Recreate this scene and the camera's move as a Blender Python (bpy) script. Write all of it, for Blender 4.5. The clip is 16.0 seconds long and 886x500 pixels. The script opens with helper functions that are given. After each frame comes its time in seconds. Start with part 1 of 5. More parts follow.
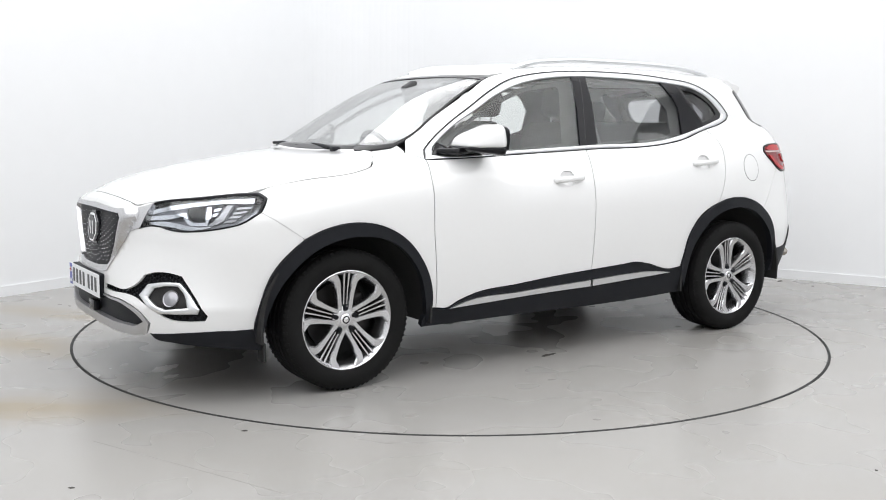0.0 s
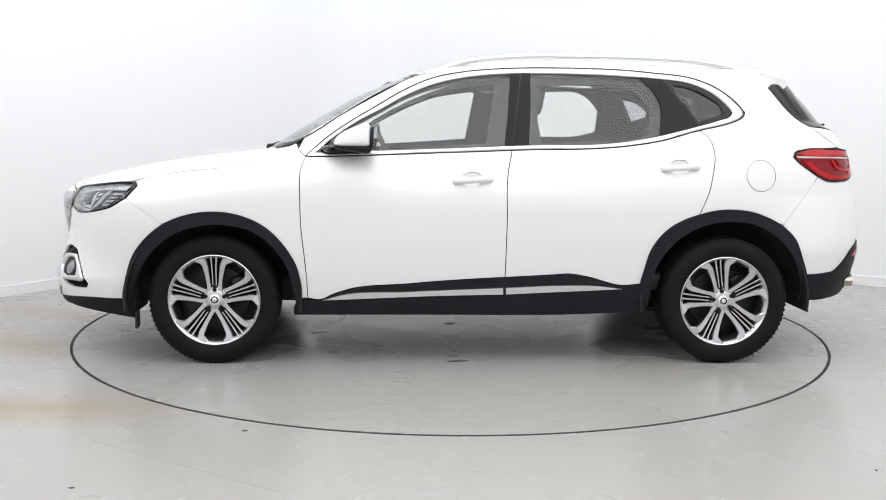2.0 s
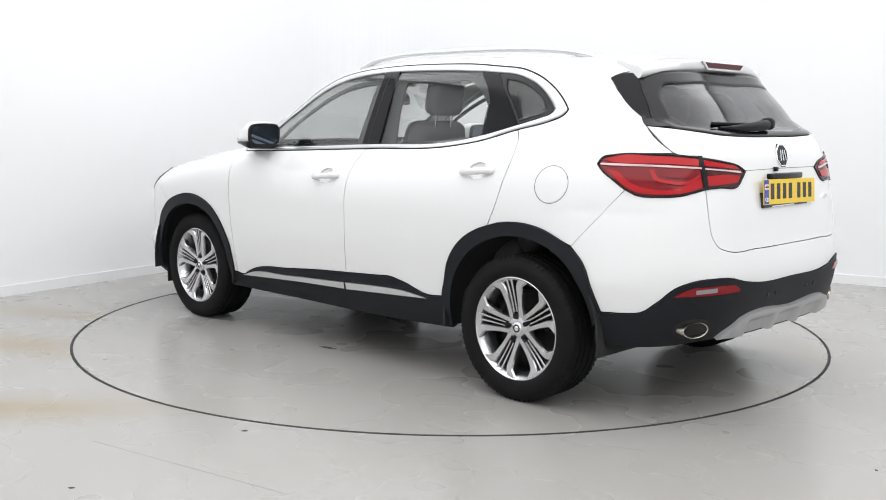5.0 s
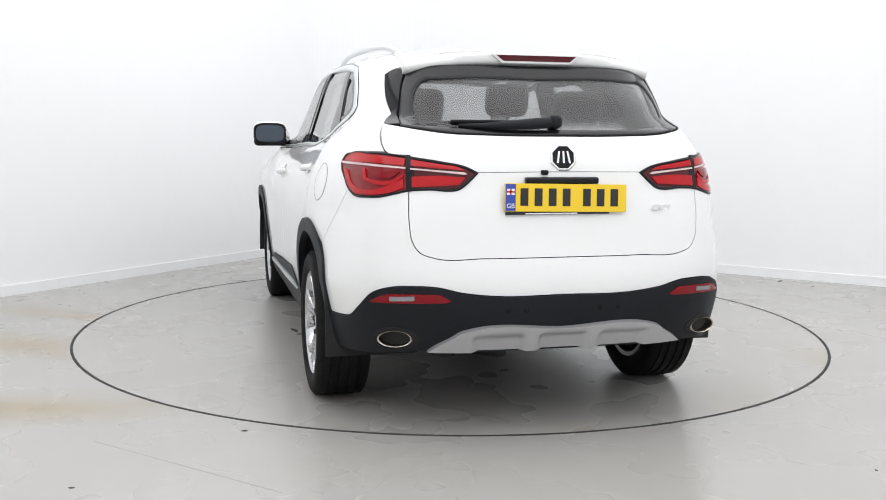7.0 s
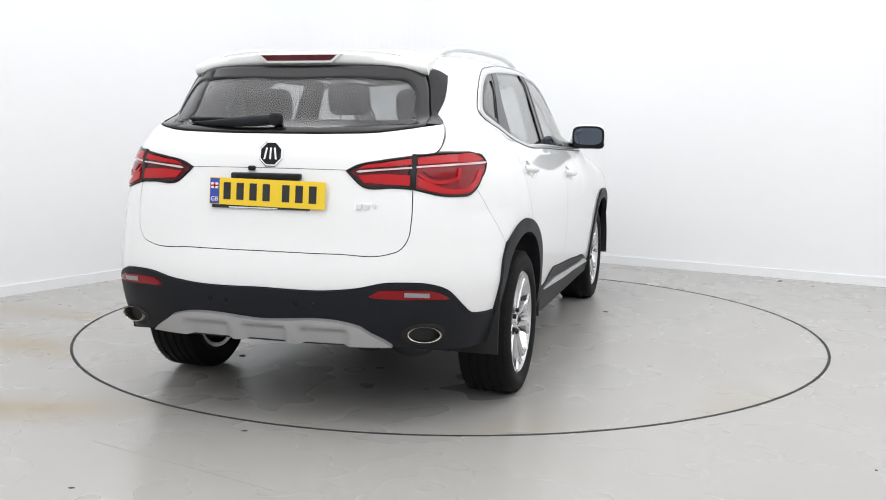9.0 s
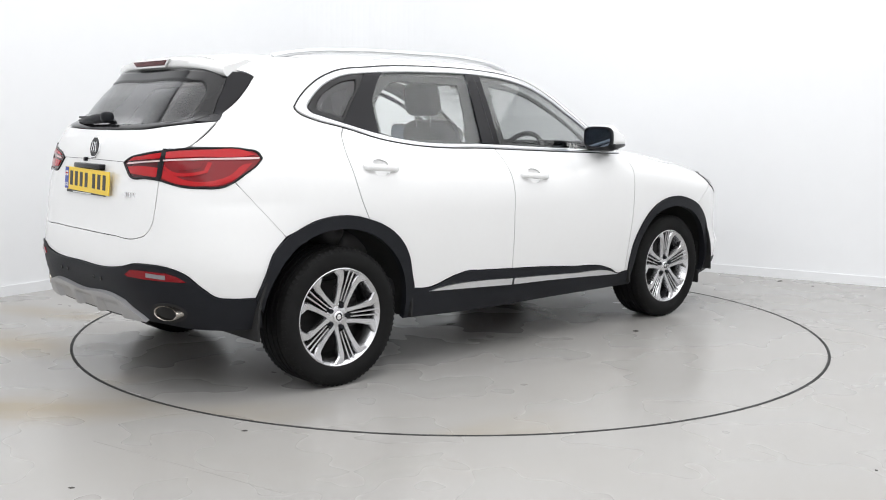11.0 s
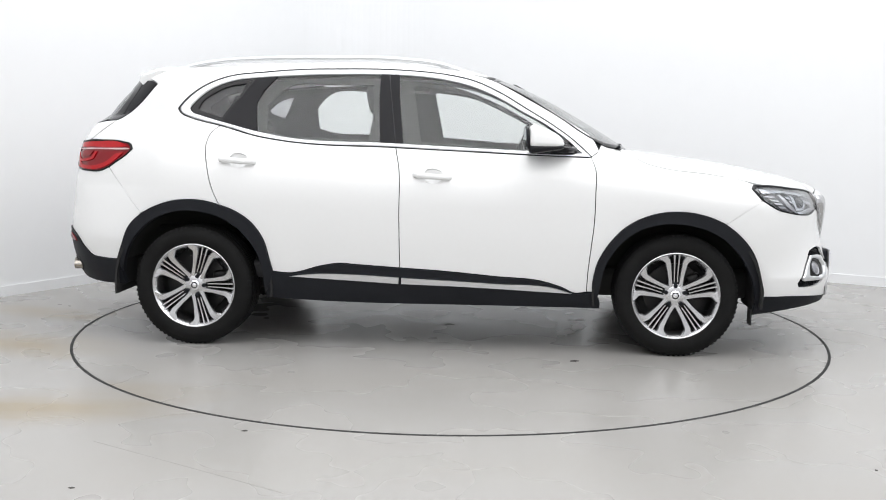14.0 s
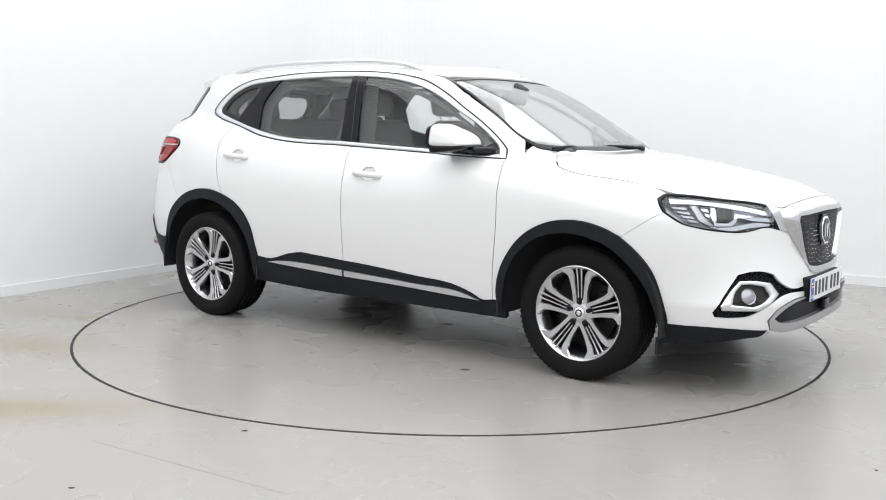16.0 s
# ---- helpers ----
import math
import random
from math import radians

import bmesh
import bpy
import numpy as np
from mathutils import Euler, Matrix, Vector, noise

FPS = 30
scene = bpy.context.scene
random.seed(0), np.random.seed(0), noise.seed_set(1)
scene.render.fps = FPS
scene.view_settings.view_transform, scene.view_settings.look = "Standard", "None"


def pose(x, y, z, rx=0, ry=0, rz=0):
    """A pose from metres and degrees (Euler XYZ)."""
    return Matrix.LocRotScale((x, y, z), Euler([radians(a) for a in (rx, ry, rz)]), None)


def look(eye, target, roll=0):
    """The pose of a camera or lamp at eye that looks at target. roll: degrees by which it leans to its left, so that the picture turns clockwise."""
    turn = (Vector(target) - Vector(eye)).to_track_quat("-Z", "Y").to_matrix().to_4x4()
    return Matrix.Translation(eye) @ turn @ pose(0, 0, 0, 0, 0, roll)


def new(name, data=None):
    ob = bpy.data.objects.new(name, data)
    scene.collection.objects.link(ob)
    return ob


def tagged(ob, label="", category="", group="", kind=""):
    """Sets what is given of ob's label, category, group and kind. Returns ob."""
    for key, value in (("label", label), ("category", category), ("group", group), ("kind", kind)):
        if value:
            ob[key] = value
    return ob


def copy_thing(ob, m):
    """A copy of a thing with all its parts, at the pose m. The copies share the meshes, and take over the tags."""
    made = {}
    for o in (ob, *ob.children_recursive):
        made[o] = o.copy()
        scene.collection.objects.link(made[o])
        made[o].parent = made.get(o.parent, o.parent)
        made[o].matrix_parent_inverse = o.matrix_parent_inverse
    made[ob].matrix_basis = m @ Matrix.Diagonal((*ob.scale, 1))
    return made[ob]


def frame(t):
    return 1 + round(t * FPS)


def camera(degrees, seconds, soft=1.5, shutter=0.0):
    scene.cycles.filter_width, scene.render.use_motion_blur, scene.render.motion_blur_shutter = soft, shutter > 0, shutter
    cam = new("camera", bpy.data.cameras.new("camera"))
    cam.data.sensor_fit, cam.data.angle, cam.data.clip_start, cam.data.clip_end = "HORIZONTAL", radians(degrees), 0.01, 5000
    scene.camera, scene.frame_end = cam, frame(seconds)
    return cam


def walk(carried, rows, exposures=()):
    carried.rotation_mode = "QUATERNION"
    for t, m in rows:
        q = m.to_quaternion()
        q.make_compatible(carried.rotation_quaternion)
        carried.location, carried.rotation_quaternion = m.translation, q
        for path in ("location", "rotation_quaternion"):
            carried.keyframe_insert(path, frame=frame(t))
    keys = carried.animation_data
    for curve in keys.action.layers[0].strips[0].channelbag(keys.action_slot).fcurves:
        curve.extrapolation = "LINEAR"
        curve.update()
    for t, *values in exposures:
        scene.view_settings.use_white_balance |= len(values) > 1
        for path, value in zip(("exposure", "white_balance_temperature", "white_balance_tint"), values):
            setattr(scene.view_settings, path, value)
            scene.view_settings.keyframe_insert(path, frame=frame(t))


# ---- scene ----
# ---- camera: it stands still before a turntable ----
EYE = (0.0, -6.1766, 1.2801)
YAW, PITCH, ROLL = radians(0.4324), radians(-7.4421), 0.566
AIM = (EYE[0] - math.sin(YAW) * math.cos(PITCH), EYE[1] + math.cos(YAW) * math.cos(PITCH), EYE[2] + math.sin(PITCH))
cam = camera(48.2, 16.0, soft=1.0)
walk(cam, [(0.0, look(EYE, AIM, ROLL)), (16.0, look(EYE, AIM, ROLL))], [(0.0, 0.0), (16.0, 0.0)])

# ---- light: one large overhead light box in a white studio ----
world = bpy.data.worlds.new("studio_world")
scene.world = world
world.use_nodes = True
world.node_tree.nodes["Background"].inputs[0].default_value = (0.9, 0.95, 1.0, 1)
world.node_tree.nodes["Background"].inputs[1].default_value = 0.3
CEIL = 3.9
def area(name, x, y, z, sx, sy, power, rx=0.0, rz=0.0, color=(1, 1, 1)):
    data = bpy.data.lights.new(name, "AREA")
    data.shape, data.size, data.size_y, data.energy, data.color = "RECTANGLE", sx, sy, power, color
    ob = new(name, data)
    ob.matrix_basis = pose(x, y, z, rx, 0, rz)
    return ob
area("ceiling_lamp", 0.71, -2.81, CEIL - 0.05, 10.0, 10.0, 545, rz=-29.65, color=(0.985, 0.985, 1.0))

# ---- materials ----
def material(name, color, rough=0.5, metal=0.0, grain=0.0, scale=8.0, bump=0.0, coat=0.0, spec=0.5):
    """A principled material whose colour and gloss vary at two scales, with fine relief."""
    m = bpy.data.materials.new(name)
    m.use_nodes = True
    nt, b = m.node_tree, m.node_tree.nodes["Principled BSDF"]
    b.inputs["Base Color"].default_value = (*color, 1)
    b.inputs["Roughness"].default_value, b.inputs["Metallic"].default_value = rough, metal
    b.inputs["Coat Weight"].default_value, b.inputs["Coat Roughness"].default_value = coat, 0.03
    b.inputs["Specular IOR Level"].default_value = spec
    if grain or bump:
        co = nt.nodes.new("ShaderNodeTexCoord")
        fine, broad = nt.nodes.new("ShaderNodeTexNoise"), nt.nodes.new("ShaderNodeTexNoise")
        for n, s in ((fine, scale * 12), (broad, scale)):
            n.inputs["Scale"].default_value, n.inputs["Detail"].default_value = s, 4
            nt.links.new(co.outputs["Object"], n.inputs["Vector"])
        add = nt.nodes.new("ShaderNodeMath")
        add.operation = "ADD"
        nt.links.new(fine.outputs["Fac"], add.inputs[0])
        nt.links.new(broad.outputs["Fac"], add.inputs[1])
        ramp = nt.nodes.new("ShaderNodeMapRange")
        ramp.inputs["From Min"].default_value, ramp.inputs["From Max"].default_value = 0.6, 1.4
        ramp.inputs["To Min"].default_value, ramp.inputs["To Max"].default_value = 1 - grain, 1 + grain
        nt.links.new(add.outputs[0], ramp.inputs["Value"])
        mul = nt.nodes.new("ShaderNodeVectorMath")
        mul.operation = "SCALE"
        mul.inputs[0].default_value = color
        nt.links.new(ramp.outputs[0], mul.inputs["Scale"])
        nt.links.new(mul.outputs[0], b.inputs["Base Color"])
        if bump:
            bn = nt.nodes.new("ShaderNodeBump")
            bn.inputs["Strength"].default_value, bn.inputs["Distance"].default_value = bump, 0.002
            nt.links.new(fine.outputs["Fac"], bn.inputs["Height"])
            nt.links.new(bn.outputs[0], b.inputs["Normal"])
    return m

M_wall = material("white_wall_paint", (0.83, 0.84, 0.85), 0.6, grain=0.01, scale=0.6, bump=0.03)
STAINS = ((-1.95, -1.95, 1.15, 0.36, 10), (-2.5, -0.65, 1.0, 0.30, -25), (-2.6, 0.2, 0.7, 0.2, -20))
def floor_material(name, seed):
    """Worn grey resin: cloudy tone, long warm stains, fine specks and a patchy sheen."""
    m = bpy.data.materials.new(name)
    m.use_nodes = True
    nt, b = m.node_tree, m.node_tree.nodes["Principled BSDF"]
    co = nt.nodes.new("ShaderNodeTexCoord")
    def noisy(scale, stretch=(1, 1, 1), detail=5, rough=0.55):
        mp, n = nt.nodes.new("ShaderNodeMapping"), nt.nodes.new("ShaderNodeTexNoise")
        mp.inputs["Scale"].default_value, mp.inputs["Location"].default_value = stretch, (seed, seed * 0.7, 0)
        n.inputs["Scale"].default_value, n.inputs["Detail"].default_value, n.inputs["Roughness"].default_value = scale, detail, rough
        nt.links.new(co.outputs["Object"], mp.inputs["Vector"])
        nt.links.new(mp.outputs[0], n.inputs["Vector"])
        return n.outputs["Fac"]
    def span(src, a, c, lo, hi):
        r = nt.nodes.new("ShaderNodeMapRange")
        for k, v in (("From Min", a), ("From Max", c), ("To Min", lo), ("To Max", hi)):
            r.inputs[k].default_value = v
        nt.links.new(src, r.inputs["Value"])
        return r.outputs[0]
    def blend(fac, c1, c2, kind="MIX"):
        x = nt.nodes.new("ShaderNodeMix")
        x.data_type, x.blend_type = "RGBA", kind
        for sock, val in ((x.inputs[0], fac), (x.inputs[6], c1), (x.inputs[7], c2)):
            if isinstance(val, tuple):
                sock.default_value = (*val, 1)
            elif isinstance(val, float):
                sock.default_value = val
            else:
                nt.links.new(val, sock)
        return x.outputs[2]
    c = blend(span(noisy(0.9, detail=3), 0.15, 0.85, 0, 1), (0.372, 0.366, 0.355), (0.328, 0.321, 0.309))
    c = blend(span(noisy(0.8, (0.35, 1.6, 1), 3), 0.2, 0.9, 0.0, 0.30), c, (0.31, 0.283, 0.235))
    for x, y, sx, sy, turn in STAINS:
        mp, gr = nt.nodes.new("ShaderNodeMapping"), nt.nodes.new("ShaderNodeTexGradient")
        mp.vector_type, gr.gradient_type = "TEXTURE", "SPHERICAL"
        mp.inputs["Location"].default_value, mp.inputs["Scale"].default_value, mp.inputs["Rotation"].default_value = (x, y, 0), (sx, sy, 1), (0, 0, radians(turn))
        nt.links.new(co.outputs["Object"], mp.inputs["Vector"])
        nt.links.new(mp.outputs[0], gr.inputs[0])
        patch = nt.nodes.new("ShaderNodeMath")
        patch.operation = "MULTIPLY"
        nt.links.new(span(gr.outputs["Fac"], 0.0, 0.8, 0.0, 1.0), patch.inputs[0])
        nt.links.new(span(noisy(2.2, (0.5, 1.5, 1), 6), 0.35, 0.62, 0.35, 1.0), patch.inputs[1])
        c = blend(patch.outputs[0], c, (0.30, 0.252, 0.178))
    c = blend(span(noisy(70, detail=2), 0.62, 0.80, 0.0, 0.06), c, (0.17, 0.165, 0.155))
    c = blend(span(noisy(9, detail=3), 0.1, 0.9, 0.0, 0.08), c, (0.39, 0.387, 0.38))
    nt.links.new(c, b.inputs["Base Color"])
    nt.links.new(span(noisy(1.7, detail=2), 0.3, 0.7, 0.25, 0.30), b.inputs["Roughness"])
    bp = nt.nodes.new("ShaderNodeBump")
    bp.inputs["Strength"].default_value, bp.inputs["Distance"].default_value = 0.015, 0.001
    nt.links.new(noisy(45, detail=4), bp.inputs["Height"])
    nt.links.new(bp.outputs[0], b.inputs["Normal"])
    return m
M_floor = floor_material("grey_resin_floor", 0.0)
M_disc = floor_material("grey_resin_turntable", 7.3)
M_skirt = material("white_skirting_paint", (0.82, 0.83, 0.84), 0.4, grain=0.01)
# black that puts the shade of the turntable's gap and pit into the colour
M_pit = material("gap_shade_black", (0.02, 0.02, 0.02), 0.8)
def glass(name, tint, gloss=0.02, base=0.06):
    """Thin window glass: clear, with a mirror gloss that grows at grazing angles."""
    m = bpy.data.materials.new(name)
    m.use_nodes = True
    nt = m.node_tree
    nt.nodes.remove(nt.nodes["Principled BSDF"])
    out = nt.nodes["Material Output"]
    clear, shine, mix = nt.nodes.new("ShaderNodeBsdfTransparent"), nt.nodes.new("ShaderNodeBsdfGlossy"), nt.nodes.new("ShaderNodeMixShader")
    facing, fres = nt.nodes.new("ShaderNodeLayerWeight"), nt.nodes.new("ShaderNodeMath")
    facing.inputs["Blend"].default_value = 0.5
    fres.operation, fres.inputs[1].default_value = "POWER", 4.0
    nt.links.new(facing.outputs["Facing"], fres.inputs[0])
    gain = nt.nodes.new("ShaderNodeMath")
    gain.operation, gain.inputs[1].default_value = "ADD", base
    gain.use_clamp = True
    clear.inputs[0].default_value = (*tint, 1)
    shine.inputs["Roughness"].default_value = gloss
    nt.links.new(fres.outputs[0], gain.inputs[0])
    nt.links.new(gain.outputs[0], mix.inputs[0])
    nt.links.new(clear.outputs[0], mix.inputs[1])
    nt.links.new(shine.outputs[0], mix.inputs[2])
    nt.links.new(mix.outputs[0], out.inputs["Surface"])
    return m

M_paint = material("white_car_paint", (0.77, 0.773, 0.77), 0.28, grain=0.008, scale=3, coat=1.0)
M_clad = material("black_textured_plastic", (0.012, 0.013, 0.016), 0.5, grain=0.12, scale=25, bump=0.2, spec=0.16)
M_rubber = material("black_tyre_rubber", (0.008, 0.008, 0.008), 0.7, grain=0.3, scale=14, bump=0.2, spec=0.14)
M_gloss = material("gloss_black_trim", (0.010, 0.010, 0.012), 0.14, coat=0.05, spec=0.18)
M_dark = material("matt_black_underbody", (0.012, 0.012, 0.012), 0.85, grain=0.2, scale=6)
M_chrome = material("bright_chrome", (0.86, 0.86, 0.87), 0.08, 1.0, grain=0.02, scale=30)
M_satin = material("satin_aluminium_trim", (0.74, 0.75, 0.76), 0.30, 1.0, grain=0.04, scale=30)
M_alloy = material("machined_alloy", (0.60, 0.60, 0.61), 0.26, 1.0, grain=0.06, scale=30)
M_iron = material("dark_brake_steel", (0.034, 0.033, 0.033), 0.45, 0.9, grain=0.3, scale=20)
M_silver = material("silver_painted_plastic", (0.46, 0.46, 0.47), 0.34, 0.6, grain=0.04, scale=20)
M_red = material("red_lamp_lens", (0.40, 0.004, 0.008), 0.12, grain=0.08, scale=30, coat=0.10, spec=0.3)
M_maroon = material("maroon_lamp_lens", (0.07, 0.003, 0.006), 0.2, spec=0.35)
M_tip = material("sooty_exhaust_steel", (0.42, 0.39, 0.35), 0.25, 1.0, grain=0.15, scale=25)
M_deep = material("dark_red_lamp_lens", (0.20, 0.003, 0.007), 0.12, coat=0.10, spec=0.3)
M_pale = material("pale_lamp_strip", (0.66, 0.48, 0.48), 0.2, coat=0.3)
M_white = material("white_plate_plastic", (0.78, 0.79, 0.80), 0.3, grain=0.02)
M_yellow = material("yellow_plate_plastic", (0.80, 0.55, 0.02), 0.3, grain=0.03)
M_blue = material("blue_plate_band", (0.03, 0.06, 0.36), 0.3, grain=0.03)
M_ink = material("black_plate_ink", (0.012, 0.012, 0.014), 0.4)
M_cloth = material("dark_grey_seat_leather", (0.075, 0.072, 0.074), 0.55, grain=0.15, scale=10, bump=0.2)
M_dash = material("black_dash_plastic", (0.03, 0.03, 0.032), 0.6, grain=0.12, scale=12, bump=0.2)
M_lining = material("pale_grey_headlining", (0.30, 0.29, 0.28), 0.9, grain=0.04, scale=10)
M_frit = material("black_ceramic_glass_edge", (0.010, 0.010, 0.011), 0.08, coat=0.1, spec=0.3)
M_glass = glass("clear_window_glass", (0.955, 0.965, 0.96), base=0.045)
M_screen = glass("clear_windscreen_glass", (0.965, 0.975, 0.97), base=0.16)
M_tint = glass("smoked_rear_glass", (0.74, 0.74, 0.75), base=0.05)
M_lens = glass("clear_lamp_lens", (0.94, 0.95, 0.96), base=0.03)
# the dark blue-grey colour stands in for a dark reflection in the mirrors
M_mirror = material("dark_reflection_mirror_glass", (0.10, 0.12, 0.15), 0.02, 1.0)
M_bowl = material("bright_lamp_reflector", (0.80, 0.81, 0.84), 0.12, 1.0)
M_door = material("dark_grey_door_trim", (0.034, 0.033, 0.033), 0.7, grain=0.08, scale=12, bump=0.15)
# dark colour for the fuel flap's gap and the shade painted under the tailgate ledge
M_gap_shade = material("dark_gap_and_ledge_shade", (0.05, 0.05, 0.05), 0.8)
M_bowl2 = material("grey_lamp_housing", (0.34, 0.34, 0.36), 0.3, 0.9)

# ---- mesh helpers ----
def mesh_object(name, verts, faces, mat, parent=None, smooth=False, label=""):
    me = bpy.data.meshes.new(name)
    me.from_pydata([tuple(v) for v in verts], [], [tuple(f) for f in faces])
    me.materials.append(mat)
    if smooth:
        me.polygons.foreach_set("use_smooth", [True] * len(me.polygons))
    me.update()
    ob = new(name, me)
    ob.parent = parent
    return tagged(ob, label) if label else ob

def prism(name, outline, z0, z1, mat, parent=None):
    """An upright block over a plan outline."""
    n = len(outline)
    v = [(x, y, z0) for x, y in outline] + [(x, y, z1) for x, y in outline]
    f = [tuple(range(n))[::-1], tuple(range(n, 2 * n))] + [(i, (i + 1) % n, n + (i + 1) % n, n + i) for i in range(n)]
    return mesh_object(name, v, f, mat, parent)

# ---- the room ----
R_DISC, GAP = 2.2435, 0.014
A1, A2 = Vector((1.09, 1.66)).normalized(), Vector((1.95, -1.11)).normalized()
CORNER = Vector((-0.97, 4.18))
P_LEFT, P_RIGHT = CORNER - A1 * 10.5, CORNER + A2 * 10.5
def corner_arc(offset, r=0.9):
    """The walls' inner line with its rounded corner; offset: metres outwards."""
    n1, n2 = Vector((-A1.y, A1.x)), Vector((-A2.y, A2.x))
    half = math.acos(max(-1, min(1, A1.dot(A2)))) / 2
    cut = r * math.tan(half)
    a, b = CORNER - A1 * cut, CORNER + A2 * cut
    centre = a - n1 * r
    pts = [P_LEFT + n1 * offset]
    a0 = math.atan2(n1.y, n1.x)
    for i in range(25):
        ang = a0 - 2 * half * i / 24
        pts.append(centre + Vector((math.cos(ang), math.sin(ang))) * (r + offset))
    return pts + [P_RIGHT + n2 * offset]

def strip(name, o0, o1, z0, z1, mat):
    a, b = corner_arc(o0), corner_arc(o1)
    n = len(a)
    v = [(p.x, p.y, z) for z in (z0, z1) for q in (a, b) for p in q]
    f = []
    for i in range(n - 1):
        j = i + 1
        f += [(i, j, 2 * n + j, 2 * n + i), (n + j, n + i, 3 * n + i, 3 * n + j), (2 * n + i, 2 * n + j, 3 * n + j, 3 * n + i), (i, n + i, n + j, j)]
    f += [(0, 2 * n, 3 * n, n), (n - 1, 2 * n - 1, 4 * n - 1, 3 * n - 1)]
    return mesh_object(name, v, f, mat, smooth=False)

tagged(strip("wall_north", 0.0, 0.15, 0.0, CEIL, M_wall), "smooth white studio walls with a rounded corner", "wall", kind="structure")
tagged(strip("baseboard", -0.012, -0.001, 0.0, 0.075, M_skirt), "low white painted skirting board along the wall", "baseboard", kind="structure")
FAR = P_RIGHT + (P_LEFT - CORNER)
# unseen walls that close the room behind the camera, added to bounce light
def bounce_wall(name, p, q):
    d = (q - p).normalized()
    n = Vector((d.y, -d.x)) * 0.15
    tagged(prism(name, [(p.x, p.y), (q.x, q.y), (q.x + n.x, q.y + n.y), (p.x + n.x, p.y + n.y)], 0, CEIL, M_wall), "unseen plain white wall behind the camera, added to bounce light", "wall", kind="structure")
bounce_wall("bounce_wall_east", FAR, P_RIGHT)
bounce_wall("bounce_wall_south", P_LEFT, FAR)
tagged(prism("ceiling", [(-16, -16), (16, -16), (16, 16), (-16, 16)], CEIL, CEIL + 0.1, M_wall), "white studio ceiling", "ceiling", kind="structure")

LAMP_PLAN = [(0.71 + 5.0 * (a * A2.x - b * A2.y), -2.81 + 5.0 * (a * A2.y + b * A2.x)) for a, b in ((-1, -1), (1, -1), (1, 1), (-1, 1))]
box = tagged(prism("ceiling_light", LAMP_PLAN, CEIL - 0.045, CEIL - 0.002, M_skirt), "large white light box under the studio ceiling", "ceiling light")

def ring(name, r0, r1, z0, z1, mat, n=256, parent=None):
    v, f = [], []
    for i in range(n):
        a = 2 * math.pi * i / n
        c, s = math.cos(a), math.sin(a)
        v += [(r0 * c, r0 * s, z1), (r1 * c, r1 * s, z1), (r0 * c, r0 * s, z0), (r1 * c, r1 * s, z0)]
    for i in range(n):
        a, b = 4 * i, 4 * ((i + 1) % n)
        f += [(a, a + 1, b + 1, b), (a, b, b + 2, a + 2), (a + 1, a + 3, b + 3, b + 1), (a + 2, b + 2, b + 3, a + 3)]
    return mesh_object(name, v, f, mat, parent)

def floor_sheet():
    """The floor with the round pit of the turntable cut out."""
    n, v, f = 256, [], []
    for i in range(n):
        a = 2 * math.pi * i / n
        c, s = math.cos(a), math.sin(a)
        k = 20 / max(abs(c), abs(s))
        r = R_DISC + GAP
        v += [(r * c, r * s, 0), (k * c, k * s, 0), (r * c, r * s, -0.2)]
    for i in range(n):
        a, b = 3 * i, 3 * ((i + 1) % n)
        f += [(a, a + 1, b + 1, b), (a + 2, a, b, b + 2)]
    return mesh_object("floor", v, f, M_floor)
tagged(floor_sheet(), "smooth grey resin floor with faint stains", "floor", kind="structure")
tagged(ring("pit_wall", R_DISC + GAP - 0.002, R_DISC + GAP + 0.03, -0.2, -0.003, M_pit), "turntable pit wall, coloured black for the shade in the gap", "pit", kind="structure")
# added black strip that fills the gap, so it reads as deep shade
tagged(ring("turntable_gap_strip", R_DISC - 0.001, R_DISC + GAP + 0.001, -0.03, 0.0015, M_pit), "black strip added in the turntable gap for its shade", "seal", kind="structure")
tagged(ring("turntable_pit", 0.001, R_DISC + 0.1, -0.25, -0.2, M_pit), "pit under the turntable, coloured black for its shade", "pit", kind="structure")

def disc():
    n, v = 256, []
    for z in (0.0, -0.15):
        v += [(R_DISC * math.cos(2 * math.pi * i / n), R_DISC * math.sin(2 * math.pi * i / n), z) for i in range(n)]
    f = [tuple(range(n)), tuple(range(n, 2 * n))[::-1]] + [(i, n + i, n + (i + 1) % n, (i + 1) % n) for i in range(n)]
    return mesh_object("turntable", v, f, M_disc)
turntable = tagged(disc(), "round grey floor turntable flush with the floor", "turntable")

# ---- the car ----
CX, CY = -0.057, 0.1476
car = tagged(new("car"), "white five-door family SUV with black wheel-arch cladding on a turntable", "car")

from mathutils.geometry import delaunay_2d_cdt

def lerp(v, xs, ys):
    """A smooth curve through a few stations."""
    xs, ys = np.asarray(xs, float), np.asarray(ys, float)
    d = np.diff(ys) / np.diff(xs)
    h = np.diff(xs)
    m = np.empty(len(xs))
    m[0], m[-1] = d[0], d[-1]
    for i in range(1, len(xs) - 1):
        a, b = d[i - 1], d[i]
        m[i] = 0.0 if a * b <= 0 else (h[i - 1] + h[i]) / (h[i - 1] / b + h[i] / a)
    v = np.clip(v, xs[0], xs[-1])
    k = np.clip(np.searchsorted(xs, v, side="right") - 1, 0, len(xs) - 2)
    s = (v - xs[k]) / h[k]
    return ((1 + 2 * s) * (1 - s) ** 2 * ys[k] + s * (1 - s) ** 2 * h[k] * m[k] + s * s * (3 - 2 * s) * ys[k + 1] + s * s * (s - 1) * h[k] * m[k + 1])

